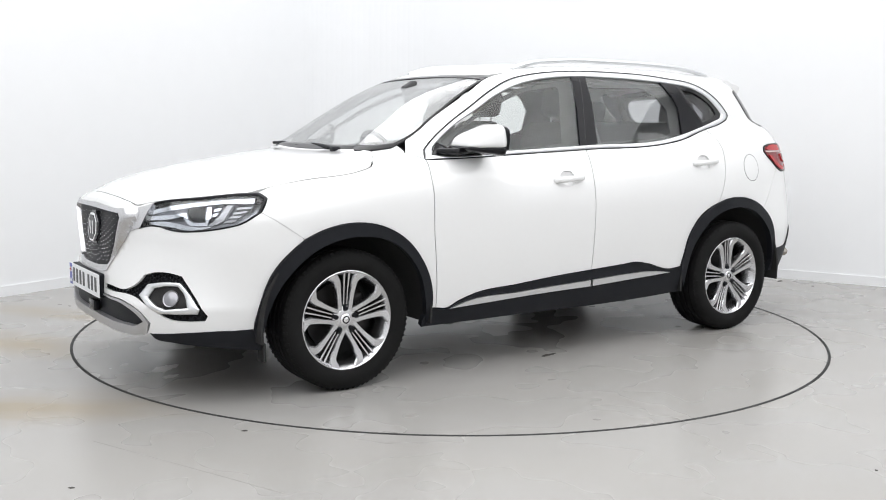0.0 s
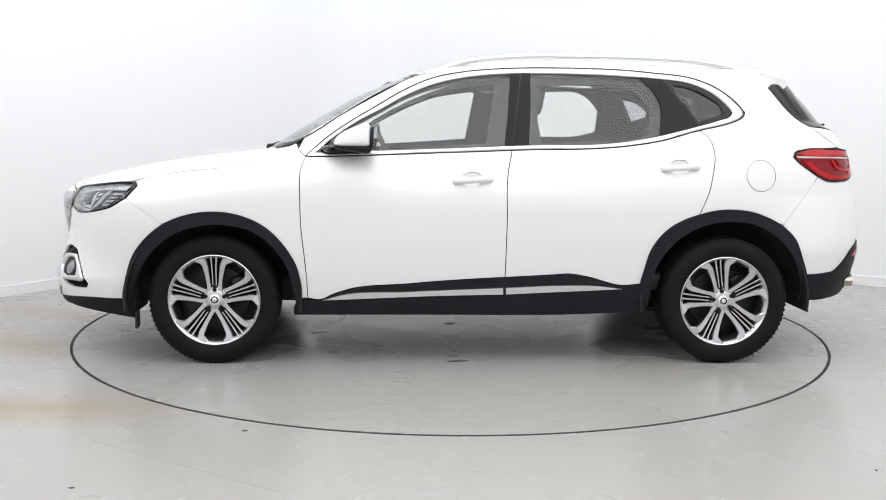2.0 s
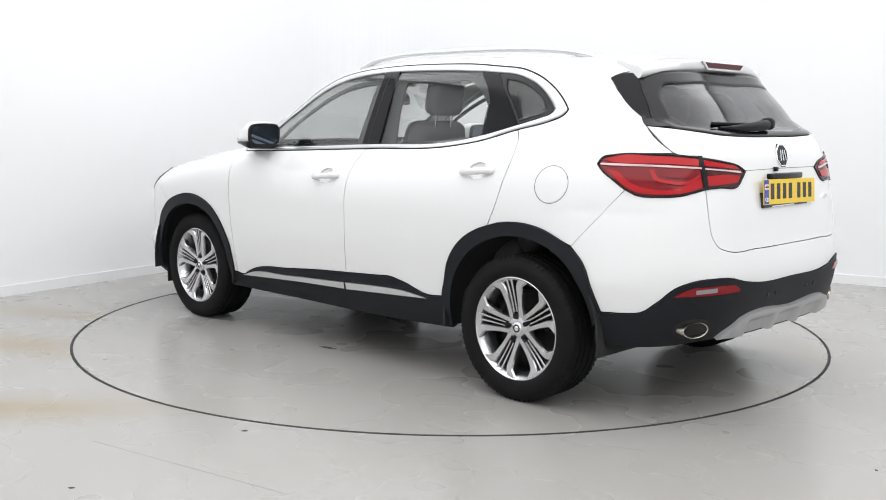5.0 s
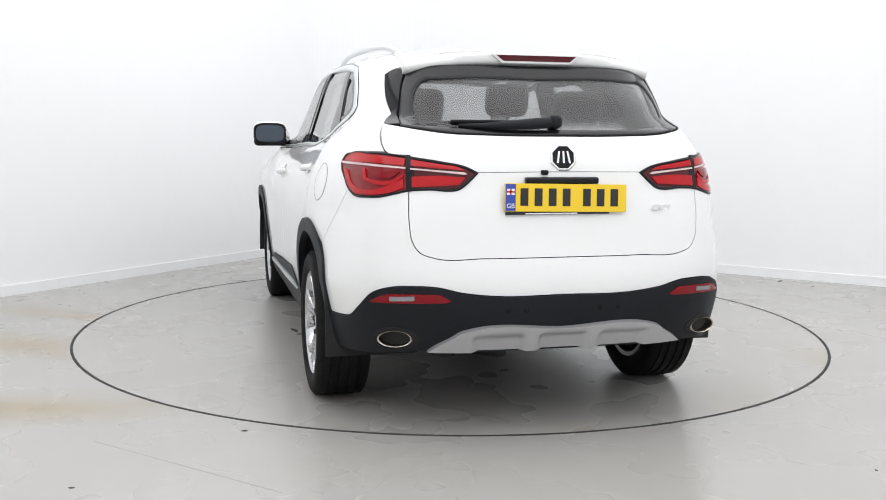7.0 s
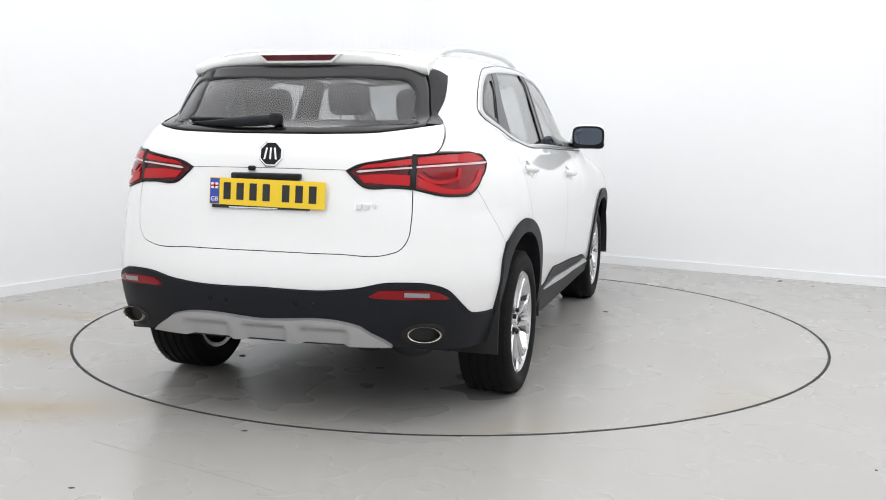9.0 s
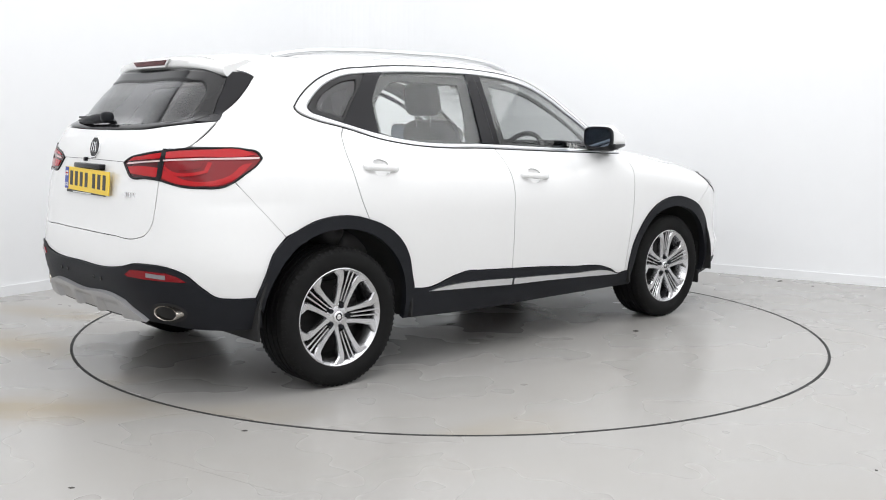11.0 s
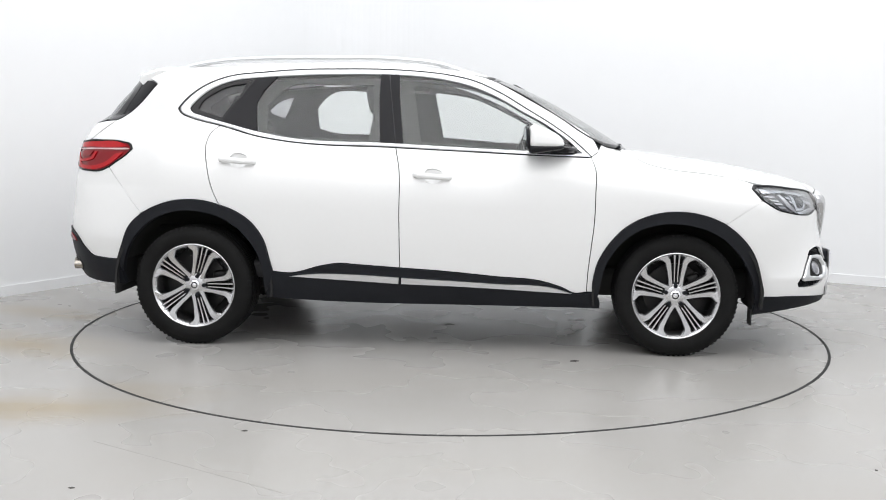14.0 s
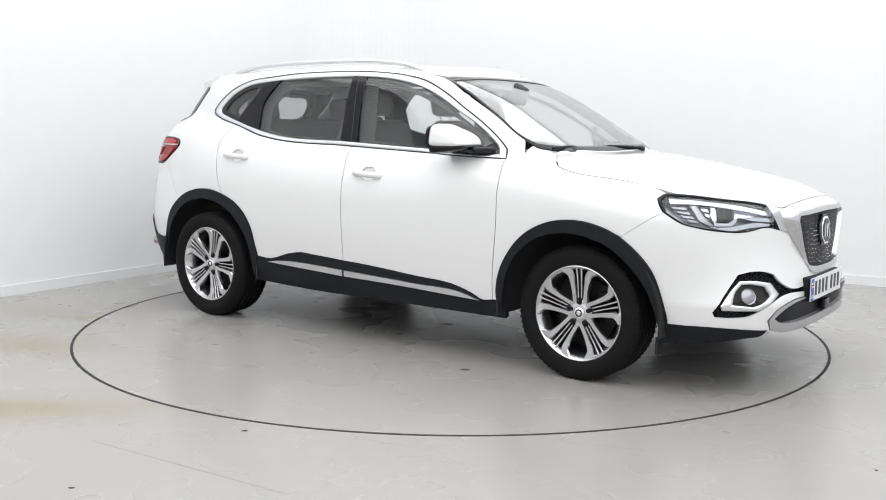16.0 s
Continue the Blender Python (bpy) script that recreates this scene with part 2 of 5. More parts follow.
def half_width(x, z):
    """Half the body's width at a station x (forwards) and a height z: the shape from which all panels are cut."""
    x, z = np.broadcast_arrays(np.asarray(x, float), np.asarray(z, float))
    side = lerp(z, [0.12, 0.2, 0.28, 0.36, 0.5, 0.7, 0.82], [0.76, 0.82, 0.865, 0.887, 0.905, 0.918, 0.92])
    top = lerp(x, [-2.4, -1.7, -1.0, 0.0, 0.5, 0.98, 1.3, 1.7, 2.0, 2.2, 2.32], [1.5, 1.5, 1.40, 1.30, 1.29, 1.135, 1.10, 1.045, 0.985, 0.93, 0.88])
    m = lerp(x, [0.4, 1.0, 1.8, 2.3], [2.5, 4.0, 2.7, 2.7])
    v = np.clip((z - 0.8) / (top - 0.8), 0, 1)
    side = side * (1 - v ** m) ** (1 / m)
    nose = lerp(z, [0.12, 0.2, 0.32, 0.5, 0.7, 0.88, 1.0, 1.1], [2.09, 2.21, 2.29, 2.297, 2.292, 2.265, 2.2, 2.05])
    tail = lerp(z, [0.12, 0.25, 0.36, 0.6, 0.8, 1.0, 1.19, 1.24, 1.30, 1.5], [-1.95, -2.08, -2.17, -2.235, -2.205, -2.172, -2.125, -2.09, -1.95, -1.5])
    f = np.clip((x - 1.0) / (nose - 1.0), 0, 1)
    r = np.clip((x + 1.2) / (tail + 1.2), 0, 1)
    upper = np.clip((z - 0.45) / 0.25, 0, 1)
    a, c = 4 + 2 * upper, 0.25 + 0.425 * upper
    high = np.clip((z - 0.6) / 0.3, 0, 1)
    e = 4 + high
    low = side * (1 - f ** a) ** c * (1 - r ** e) ** (1 / e) * (1 - high * lerp(x, [-2.1, -1.9, -1.7, -1.5, -1.3], [0.08, 0.077, 0.055, 0.015, 0.0]))
    # the blunt snout that carries the grille
    wide = lerp(z, [0.52, 0.56, 0.66, 0.78, 0.86, 0.95], [0.20, 0.25, 0.325, 0.395, 0.435, 0.435])
    tip = lerp(z, [0.52, 0.60, 0.75, 0.85, 0.90, 0.95], [2.27, 2.288, 2.284, 2.272, 2.255, 2.20])
    p = np.clip((x - 1.9) / (tip - 1.9), 0, 1)
    snout = wide * (1 - p ** 12) ** (1 / 6) * (1 - np.clip((z - 0.8) / (top - 0.8), 0, 1) ** m) ** (1 / m)
    low = np.where((x > 2.0) & (z > 0.53), np.maximum(low, snout), low)
    # the glasshouse
    roof = lerp(x, [-2.0, -1.5, -1.0, -0.5, 0.0, 0.3, 0.6], [1.568, 1.597, 1.617, 1.622, 1.612, 1.592, 1.568])
    g = 0.80 - 0.31 * (z - 1.1)
    v = np.clip((z - 1.3) / (roof - 1.3), 0, 1)
    g = g * (1 - v ** 6) ** (1 / 6)
    screen = lerp(z, [1.0, 1.12, 1.3, 1.45, 1.55, 1.6, 1.65], [1.28, 1.12, 0.83, 0.55, 0.28, 0.10, -0.1])
    hatch = lerp(z, [1.0, 1.2, 1.35, 1.5, 1.56, 1.6], [-2.08, -2.075, -1.985, -1.85, -1.82, -1.80])
    f = np.clip((x + 0.4) / (screen + 0.4), 0, 1)
    r = np.clip((x + 1.0) / (hatch + 1.0), 0, 1)
    g = g * (1 - f ** 5) ** 0.2 * (1 - r ** 5) ** 0.2 * lerp(x, [-2.0, -1.83, -1.65, -1.46, -1.2], [0.885, 0.90, 0.945, 0.983, 1.0])
    return np.where(z > 1.0, np.maximum(low, g), low)


# Ways of laying a flat outline on the body: (a, b) -> a start point inside the body and a direction outwards.
NX, TX, LEN = 1.2, -1.2, 1.1
def rays(way, a, b):
    o, z = np.zeros_like(a), np.zeros_like(a)
    if way == "left":
        return np.stack([a, o, b], -1), np.stack([z, z + 1, z], -1), 1.2
    if way == "right":
        return np.stack([a, o, b], -1), np.stack([z, z - 1, z], -1), 1.2
    if way == "top":
        return np.stack([a, b, z + np.where(a > 0.75, 0.8, 1.32)], -1), np.stack([z, z, z + 1], -1), 0.5
    if way == "front":
        return np.stack([z - 0.3, a, b], -1), np.stack([z + 1, z, z], -1), 2.8
    if way == "rear":
        return np.stack([z - 1.0, a, b], -1), np.stack([z - 1, z, z], -1), 1.6
    if way == "nose":
        return np.stack([z + NX, o, b], -1), np.stack([np.cos(a / LEN), np.sin(a / LEN), z], -1), 1.4
    return np.stack([z + TX, o, b], -1), np.stack([-np.cos(a / LEN), np.sin(a / LEN), z], -1), 1.4

def lay(way, p):
    """Places on the body for points of a flat outline."""
    p = np.asarray(p, float)
    start, d, far = rays(way, p[:, 0], p[:, 1])
    lo, hi = np.zeros(len(p)), np.full(len(p), far)
    for _ in range(26):
        mid = (lo + hi) / 2
        q = start + d * mid[:, None]
        inside = np.abs(q[:, 1]) < half_width(q[:, 0], q[:, 2])
        lo, hi = np.where(inside, mid, lo), np.where(inside, hi, mid)
    return start + d * lo[:, None]

def normals_of(way, p, h=0.006):
    p = np.asarray(p, float)
    du = lay(way, p + [h, 0]) - lay(way, p - [h, 0])
    dv = lay(way, p + [0, h]) - lay(way, p - [0, h])
    n = np.cross(du, dv)
    n /= np.maximum(np.linalg.norm(n, axis=1), 1e-12)[:, None]
    out = rays(way, p[:, 0], p[:, 1])[1]
    return n * np.where((n * out).sum(1) < 0, -1, 1)[:, None]

def nose(points):
    """Outline points (x, y, z) as the nose's flat coordinates."""
    return [(math.atan2(y, x - NX) * LEN, z) for x, y, z in points]

def tail(points):
    return [(math.atan2(y, -(x - TX)) * LEN, z) for x, y, z in points]

def on_side(x, z):
    return (x, float(half_width(x, z)), z)

def flip(points):
    """A half outline (from the middle outwards) closed by its mirror image."""
    return list(points) + [(-a, b) for a, b in reversed(points) if abs(a) > 1e-6]

def bend(points, step, closed=True, corner=42):
    """A curve through the points; turns sharper than corner degrees stay sharp."""
    P = [np.array(p, float) for p in points]
    n = len(P)
    out = []
    def tangent(i, seg):
        if not closed and i in (0, n - 1):
            return seg
        a, b = P[i] - P[i - 1], P[(i + 1) % n] - P[i]
        la, lb = np.linalg.norm(a), np.linalg.norm(b)
        if la < 1e-9 or lb < 1e-9 or np.dot(a, b) / (la * lb) < math.cos(radians(corner)):
            return seg
        t = a / la * lb + b / lb * la
        return t / np.linalg.norm(t) * np.linalg.norm(seg)
    for i in range(n if closed else n - 1):
        p, q = P[i], P[(i + 1) % n]
        seg = q - p
        L = np.linalg.norm(seg)
        if L < 1e-6:
            continue
        t0, t1 = tangent(i, seg), tangent((i + 1) % n, seg)
        k = max(1, int(math.ceil(L / step)))
        for j in range(k):
            s = j / k
            out.append((1 + 2 * s) * (1 - s) ** 2 * p + s * (1 - s) ** 2 * t0 + s * s * (3 - 2 * s) * q + s * s * (s - 1) * t1)
    if not closed:
        out.append(P[-1])
    return np.array(out)

def inside(poly, pts):
    x, y = pts[:, 0], pts[:, 1]
    r = np.zeros(len(pts), bool)
    for a, b in zip(poly, np.roll(poly, -1, axis=0)):
        if a[1] != b[1]:
            r ^= ((a[1] > y) != (b[1] > y)) & (x < (b[0] - a[0]) * (y - a[1]) / (b[1] - a[1]) + a[0])
    return r

def shrink(poly, g):
    """The outline drawn in by g metres, for the gap between panels."""
    prev, nxt = np.roll(poly, 1, axis=0), np.roll(poly, -1, axis=0)
    area2 = np.sum(poly[:, 0] * nxt[:, 1] - nxt[:, 0] * poly[:, 1])
    def perp(d):
        d = d / np.maximum(np.linalg.norm(d, axis=1), 1e-9)[:, None]
        return np.stack([-d[:, 1], d[:, 0]], -1) * np.sign(area2)
    n = perp(poly - prev) + perp(nxt - poly)
    n /= np.maximum(np.linalg.norm(n, axis=1), 0.4)[:, None]
    return poly + n * g

def flat_mesh(outline, holes, step):
    """Triangles of a flat outline with holes; the rim first."""
    rings = [outline, *holes]
    pts, edges, k = [], [], 0
    for r in rings:
        pts += [tuple(p) for p in r]
        edges += [(k + i, k + (i + 1) % len(r)) for i in range(len(r))]
        k += len(r)
    lo, hi = outline.min(0), outline.max(0)
    gx, gy = np.meshgrid(np.arange(lo[0] + step / 2, hi[0], step), np.arange(lo[1] + step / 2, hi[1], step))
    g = np.stack([gx.ravel(), gy.ravel()], -1)
    ok = inside(outline, g)
    for h in holes:
        ok &= ~inside(h, g)
    g = g[ok]
    if len(g):
        rim = np.concatenate(rings)
        near = np.concatenate([((c[:, None, :] - rim[None]) ** 2).sum(2).min(1) for c in np.array_split(g, len(g) // 400 + 1)])
        g = g[near > (0.45 * step) ** 2]
    pts += [tuple(p) for p in g]
    v, _, f, _, _, _ = delaunay_2d_cdt([Vector(p) for p in pts], edges, [], 0, 1e-6)
    v = np.array([tuple(p) for p in v])
    f = np.array([tuple(t) for t in f if len(t) == 3])
    c = v[f].mean(1)
    keep = inside(outline, c)
    for h in holes:
        keep &= ~inside(h, c)
    return v, f[keep]

def sheet(name, way, outline, mat, parent, holes=(), step=0.03, lift=0.0, depth=0.012, gap=0.0024, label="", curve=True, edge=0.008, puff=None, corner=42):
    """One panel: a flat outline laid on the body, lifted off it, with turned-in edges and a back."""
    cut = lambda p, c=True: bend(p, edge, True, corner) if (curve and c) else np.array(p, float)
    rim = shrink(cut(outline), gap)
    hs = [cut(h) for h in holes]
    v, f = flat_mesh(rim, hs, step)
    p, n = lay(way, v), normals_of(way, v)
    up = lift if puff is None else lift + puff(v)
    front = p + n * (up if np.isscalar(up) else up[:, None])
    back = p + n * ((up if np.isscalar(up) else up[:, None]) - depth)
    t = front[f]
    wrong = (np.cross(t[:, 1] - t[:, 0], t[:, 2] - t[:, 0]) * n[f[:, 0]]).sum(1) < 0
    f[wrong] = f[wrong][:, ::-1]
    count = {}
    for a, b, c in f:
        for e in ((a, b), (b, c), (c, a)):
            count[e] = 1
    border = [e for e in count if (e[1], e[0]) not in count]
    N = len(v)
    verts = [front, back]
    faces = [tuple(x) for x in f] + [(a + N, c + N, b + N) for a, b, c in f]
    k = 2 * N
    side_v = []
    for a, b in border:
        side_v += [front[a], front[b], back[b], back[a]]
        faces.append((k + 1, k, k + 3, k + 2))
        k += 4
    verts = np.concatenate(verts + ([np.array(side_v)] if side_v else []))
    ob = mesh_object(name, verts, faces, mat, parent, True, label)
    if puff is None:
        nn = [tuple(x) for x in n] + [tuple(-x) for x in n] + [(0.0, 0.0, 0.0)] * (4 * len(border))
        ob.data.normals_split_custom_set_from_vertices(nn)
    return ob

def band(name, way, outer, inner, mat, parent, lift=0.004, depth=0.01, closed=True, label="", n=220, corner=42):
    """A strip between two curves on the body, with a rounded face."""
    def resample(c):
        c = bend(c, 0.01, closed, corner)
        d = np.concatenate([[0], np.cumsum(np.linalg.norm(np.diff(np.vstack([c, c[:1]]) if closed else c, axis=0), axis=1))])
        full = np.vstack([c, c[:1]]) if closed else c
        s = np.linspace(0, d[-1], n, endpoint=not closed)
        return np.stack([np.interp(s, d, full[:, 0]), np.interp(s, d, full[:, 1])], -1)
    a, b = resample(outer), resample(inner)
    if closed:
        i = int(np.argmin(np.sum((b - a[0]) ** 2, axis=1)))
        b = np.roll(b, -i, axis=0)
    rows = []
    for s, h in ((0, -depth), (0, 0.4 * lift), (0.25, lift), (0.75, lift), (1, 0.4 * lift), (1, -depth)):
        q = a * (1 - s) + b * s
        rows.append(lay(way, q) + normals_of(way, q) * h)
    m = len(rows)
    verts = np.concatenate(rows)
    f = []
    for i in range(n if closed else n - 1):
        j = (i + 1) % n
        f += [(k * n + i, k * n + j, (k + 1) * n + j, (k + 1) * n + i) for k in range(m - 1)] + [((m - 1) * n + i, (m - 1) * n + j, j, i)]
    if not closed:
        f += [tuple(k * n for k in range(m)), tuple(k * n + n - 1 for k in range(m))[::-1]]
    ob = mesh_object(name, verts, f, mat, parent, True, label)
    tidy(ob)
    return ob

def tidy(ob, angle=None):
    bm = bmesh.new()
    bm.from_mesh(ob.data)
    bmesh.ops.recalc_face_normals(bm, faces=bm.faces)
    if angle:
        for e in bm.edges:
            e.smooth = not (len(e.link_faces) == 2 and e.calc_face_angle(0) > radians(angle))
    bm.to_mesh(ob.data)
    bm.free()

def lathe(name, profile, mat, parent, n=64, at=(0, 0, 0), label="", angle=35, closed=True):
    """A body of revolution about the y axis: profile of (radius, y)."""
    v = [(r * math.cos(2 * math.pi * i / n) + at[0], y + at[1], r * math.sin(2 * math.pi * i / n) + at[2]) for i in range(n) for r, y in profile]
    m = len(profile)
    f = []
    for i in range(n):
        a, b = i * m, ((i + 1) % n) * m
        for k in range(m if closed else m - 1):
            l = (k + 1) % m
            f.append((a + k, a + l, b + l, b + k))
    ob = mesh_object(name, v, f, mat, parent, True, label)
    tidy(ob, angle)
    return ob

def tube(name, path, radius, mat, parent, n=10, label="", flat=1.0, up=(0, 0, 1)):
    """A round or flattened bar along a path; radius may vary."""
    P = [Vector(p) for p in path]
    rad = radius if hasattr(radius, "__len__") else [radius] * len(P)
    v, f = [], []
    for i, p in enumerate(P):
        d = (P[min(i + 1, len(P) - 1)] - P[max(i - 1, 0)]).normalized()
        s = d.cross(Vector(up))
        s = s.normalized() if s.length > 1e-6 else Vector((1, 0, 0))
        u = s.cross(d)
        for k in range(n):
            a = 2 * math.pi * k / n
            v.append(p + s * math.cos(a) * rad[i] + u * math.sin(a) * rad[i] * flat)
    for i in range(len(P) - 1):
        f += [(i * n + k, i * n + (k + 1) % n, (i + 1) * n + (k + 1) % n, (i + 1) * n + k) for k in range(n)]
    f += [tuple(range(n))[::-1], tuple(range((len(P) - 1) * n, len(P) * n))]
    ob = mesh_object(name, v, f, mat, parent, True, label)
    tidy(ob, 50)
    return ob

def block(name, centre, size, mat, parent, bevel=0.01, rot=(0, 0, 0), label="", segments=3, taper=0.0):
    """A block with rounded edges; taper narrows its top."""
    bm = bmesh.new()
    bmesh.ops.create_cube(bm, size=1)
    for v in bm.verts:
        k = 1 - taper * (v.co.z + 0.5)
        v.co = Vector((v.co.x * size[0] * k, v.co.y * size[1] * k, v.co.z * size[2]))
    bmesh.ops.bevel(bm, geom=bm.edges[:] + bm.verts[:], offset=min(bevel, 0.49 * min(size)), segments=segments, affect="EDGES", profile=0.5)
    bm.transform(pose(*centre, *rot))
    me = bpy.data.meshes.new(name)
    bm.to_mesh(me)
    bm.free()
    me.materials.append(mat)
    me.polygons.foreach_set("use_smooth", [True] * len(me.polygons))
    ob = new(name, me)
    ob.parent = parent
    return tagged(ob, label) if label else ob

def slab(name, outline, m, mat, parent, thick=0.01, chamfer=0.0, label=""):
    """A plate of a flat outline (in its own xy plane, standing up to z = thick), with chamfered edges, at the pose m."""
    P = np.array(outline, float)
    nx = np.roll(P, -1, axis=0)
    if np.sum(P[:, 0] * nx[:, 1] - nx[:, 0] * P[:, 1]) < 0:
        P = P[::-1]
    Q = shrink(P, chamfer) if chamfer else P
    n = len(P)
    v = [m @ Vector((x, y, 0)) for x, y in P] + [m @ Vector((x, y, thick - chamfer * 0.7)) for x, y in P] + [m @ Vector((x, y, thick)) for x, y in Q]
    f = [tuple(range(n))[::-1], tuple(range(2 * n, 3 * n))]
    for i in range(n):
        j = (i + 1) % n
        f += [(i, j, n + j, n + i), (n + i, n + j, 2 * n + j, 2 * n + i)]
    return mesh_object(name, v, f, mat, parent, False, label)
# outlines of the body side (x forwards, z up); both sides share them
CHROME_OUT = [(0.878, 1.090), (0.788, 1.172), (0.669, 1.257), (0.519, 1.348), (0.368, 1.437), (0.218, 1.503), (0.066, 1.536), (-0.085, 1.553), (-0.252, 1.563),
              (-0.54, 1.566), (-0.843, 1.557), (-0.978, 1.545), (-1.202, 1.515), (-1.32, 1.468), (-1.437, 1.379), (-1.474, 1.334), (-1.452, 1.310),
              (-1.403, 1.289), (-1.215, 1.243), (-0.978, 1.182), (-0.857, 1.163), (-0.205, 1.130), (0.36, 1.107)]
CHROME_IN = [(0.832, 1.107), (0.768, 1.164), (0.622, 1.267), (0.487, 1.339), (0.367, 1.407), (0.217, 1.470), (0.066, 1.507), (-0.085, 1.527), (-0.252, 1.536),
             (-0.54, 1.537), (-0.83, 1.527), (-0.978, 1.517), (-1.19, 1.487), (-1.29, 1.443), (-1.385, 1.362), (-1.408, 1.334), (-1.389, 1.314),
             (-1.34, 1.298), (-1.21, 1.262), (-0.978, 1.205), (-0.857, 1.183), (-0.205, 1.151), (0.36, 1.125)]
DOOR_FRONT_EDGE = [(0.878, 1.090), (0.901, 1.02), (0.902, 0.905), (0.898, 0.729), (0.883, 0.58), (0.872, 0.46)]
B_SEAM = [(-0.205, 1.130), (-0.178, 1.03), (-0.169, 0.739), (-0.165, 0.467)]
REAR_SEAM = [(-1.183, 0.803), (-1.224, 0.896), (-1.254, 1.012), (-1.271, 1.150), (-1.258, 1.199), (-1.215, 1.243)]
CLAD_TOP = [(0.803, 0.346), (0.74, 0.374), (0.65, 0.403), (0.353, 0.431), (0.057, 0.455), (-0.165, 0.467), (-0.417, 0.481), (-0.505, 0.486), (-0.595, 0.472), (-0.793, 0.424)]
ARCH_F = [(0.898, 0.354), (0.923, 0.519), (0.971, 0.609), (1.086, 0.730), (1.202, 0.785), (1.348, 0.806), (1.519, 0.777), (1.601, 0.742), (1.653, 0.704), (1.749, 0.598), (1.807, 0.444), (1.825, 0.344)]
ARCH_F_IN = [(0.921, 0.270), (0.940, 0.396), (0.974, 0.522), (1.053, 0.636), (1.137, 0.700), (1.257, 0.736), (1.397, 0.736), (1.544, 0.690), (1.667, 0.590), (1.745, 0.466), (1.795, 0.270)]
ARCH_R = [(-0.885, 0.431), (-0.904, 0.507), (-0.934, 0.613), (-0.997, 0.703), (-1.111, 0.778), (-1.183, 0.803), (-1.256, 0.821), (-1.373, 0.829), (-1.491, 0.811), (-1.613, 0.759), (-1.709, 0.679), (-1.757, 0.573), (-1.796, 0.475)]
ARCH_R_IN = [(-0.934, 0.300), (-0.942, 0.424), (-0.968, 0.527), (-1.036, 0.631), (-1.130, 0.708), (-1.238, 0.752), (-1.345, 0.767), (-1.451, 0.757), (-1.572, 0.709), (-1.653, 0.641), (-1.709, 0.564), (-1.748, 0.467), (-1.759, 0.410)]
HEADLAMP = [(2.200, 0.440, 0.779), (2.172, 0.431, 0.878), (2.134, 0.476, 0.898), (1.994, 0.640, 0.928), (1.801, 0.757, 0.949), (1.757, 0.787, 0.948), (1.742, 0.825, 0.930), (1.792, 0.868, 0.870), (1.880, 0.853, 0.819), (1.940, 0.820, 0.802), (2.045, 0.730, 0.783), (2.095, 0.660, 0.780), (2.125, 0.612, 0.786), (2.150, 0.560, 0.796), (2.168, 0.520, 0.796)]
TAILLAMP = [(-2.016, 0.685, 1.150), (-1.920, 0.737, 1.152), (-1.785, 0.780, 1.146), (-1.724, 0.802, 1.130), (-1.712, 0.816, 1.104), (-1.745, 0.820, 1.072), (-1.800, 0.815, 1.035), (-1.855, 0.812, 0.998), (-1.900, 0.804, 0.978), (-2.000, 0.763, 0.972), (-2.068, 0.710, 0.979), (-2.100, 0.665, 0.992), (-2.122, 0.618, 1.006), (-2.108, 0.617, 1.069), (-2.083, 0.615, 1.141)]
WS_EDGE = [(0.967, 1.132), (0.903, 1.174), (0.707, 1.302), (0.50, 1.42), (0.306, 1.517)]
ROOF_Y = 0.55

HOOD = [(2.232, 0.0), (2.228, 0.20), (2.205, 0.345), (2.132, 0.476), (1.994, 0.637), (1.805, 0.754), (1.715, 0.756), (1.56, 0.766), (1.251, 0.800), (1.19, 0.782), (1.12, 0.69), (1.05, 0.575), (1.09, 0.40), (1.115, 0.0)]
def crown(x, y):
    return float(lay("top", [(x, y)])[0][2])
hood_seam = [(x, crown(x, y)) for x, y in HOOD[6:11]]
roof_edge = [(x, float(lay("top", [(x, ROOF_Y)])[0][2])) for x in (0.2, 0.0, -0.3, -0.6, -0.9, -1.2, -1.45, -1.6, -1.69)]

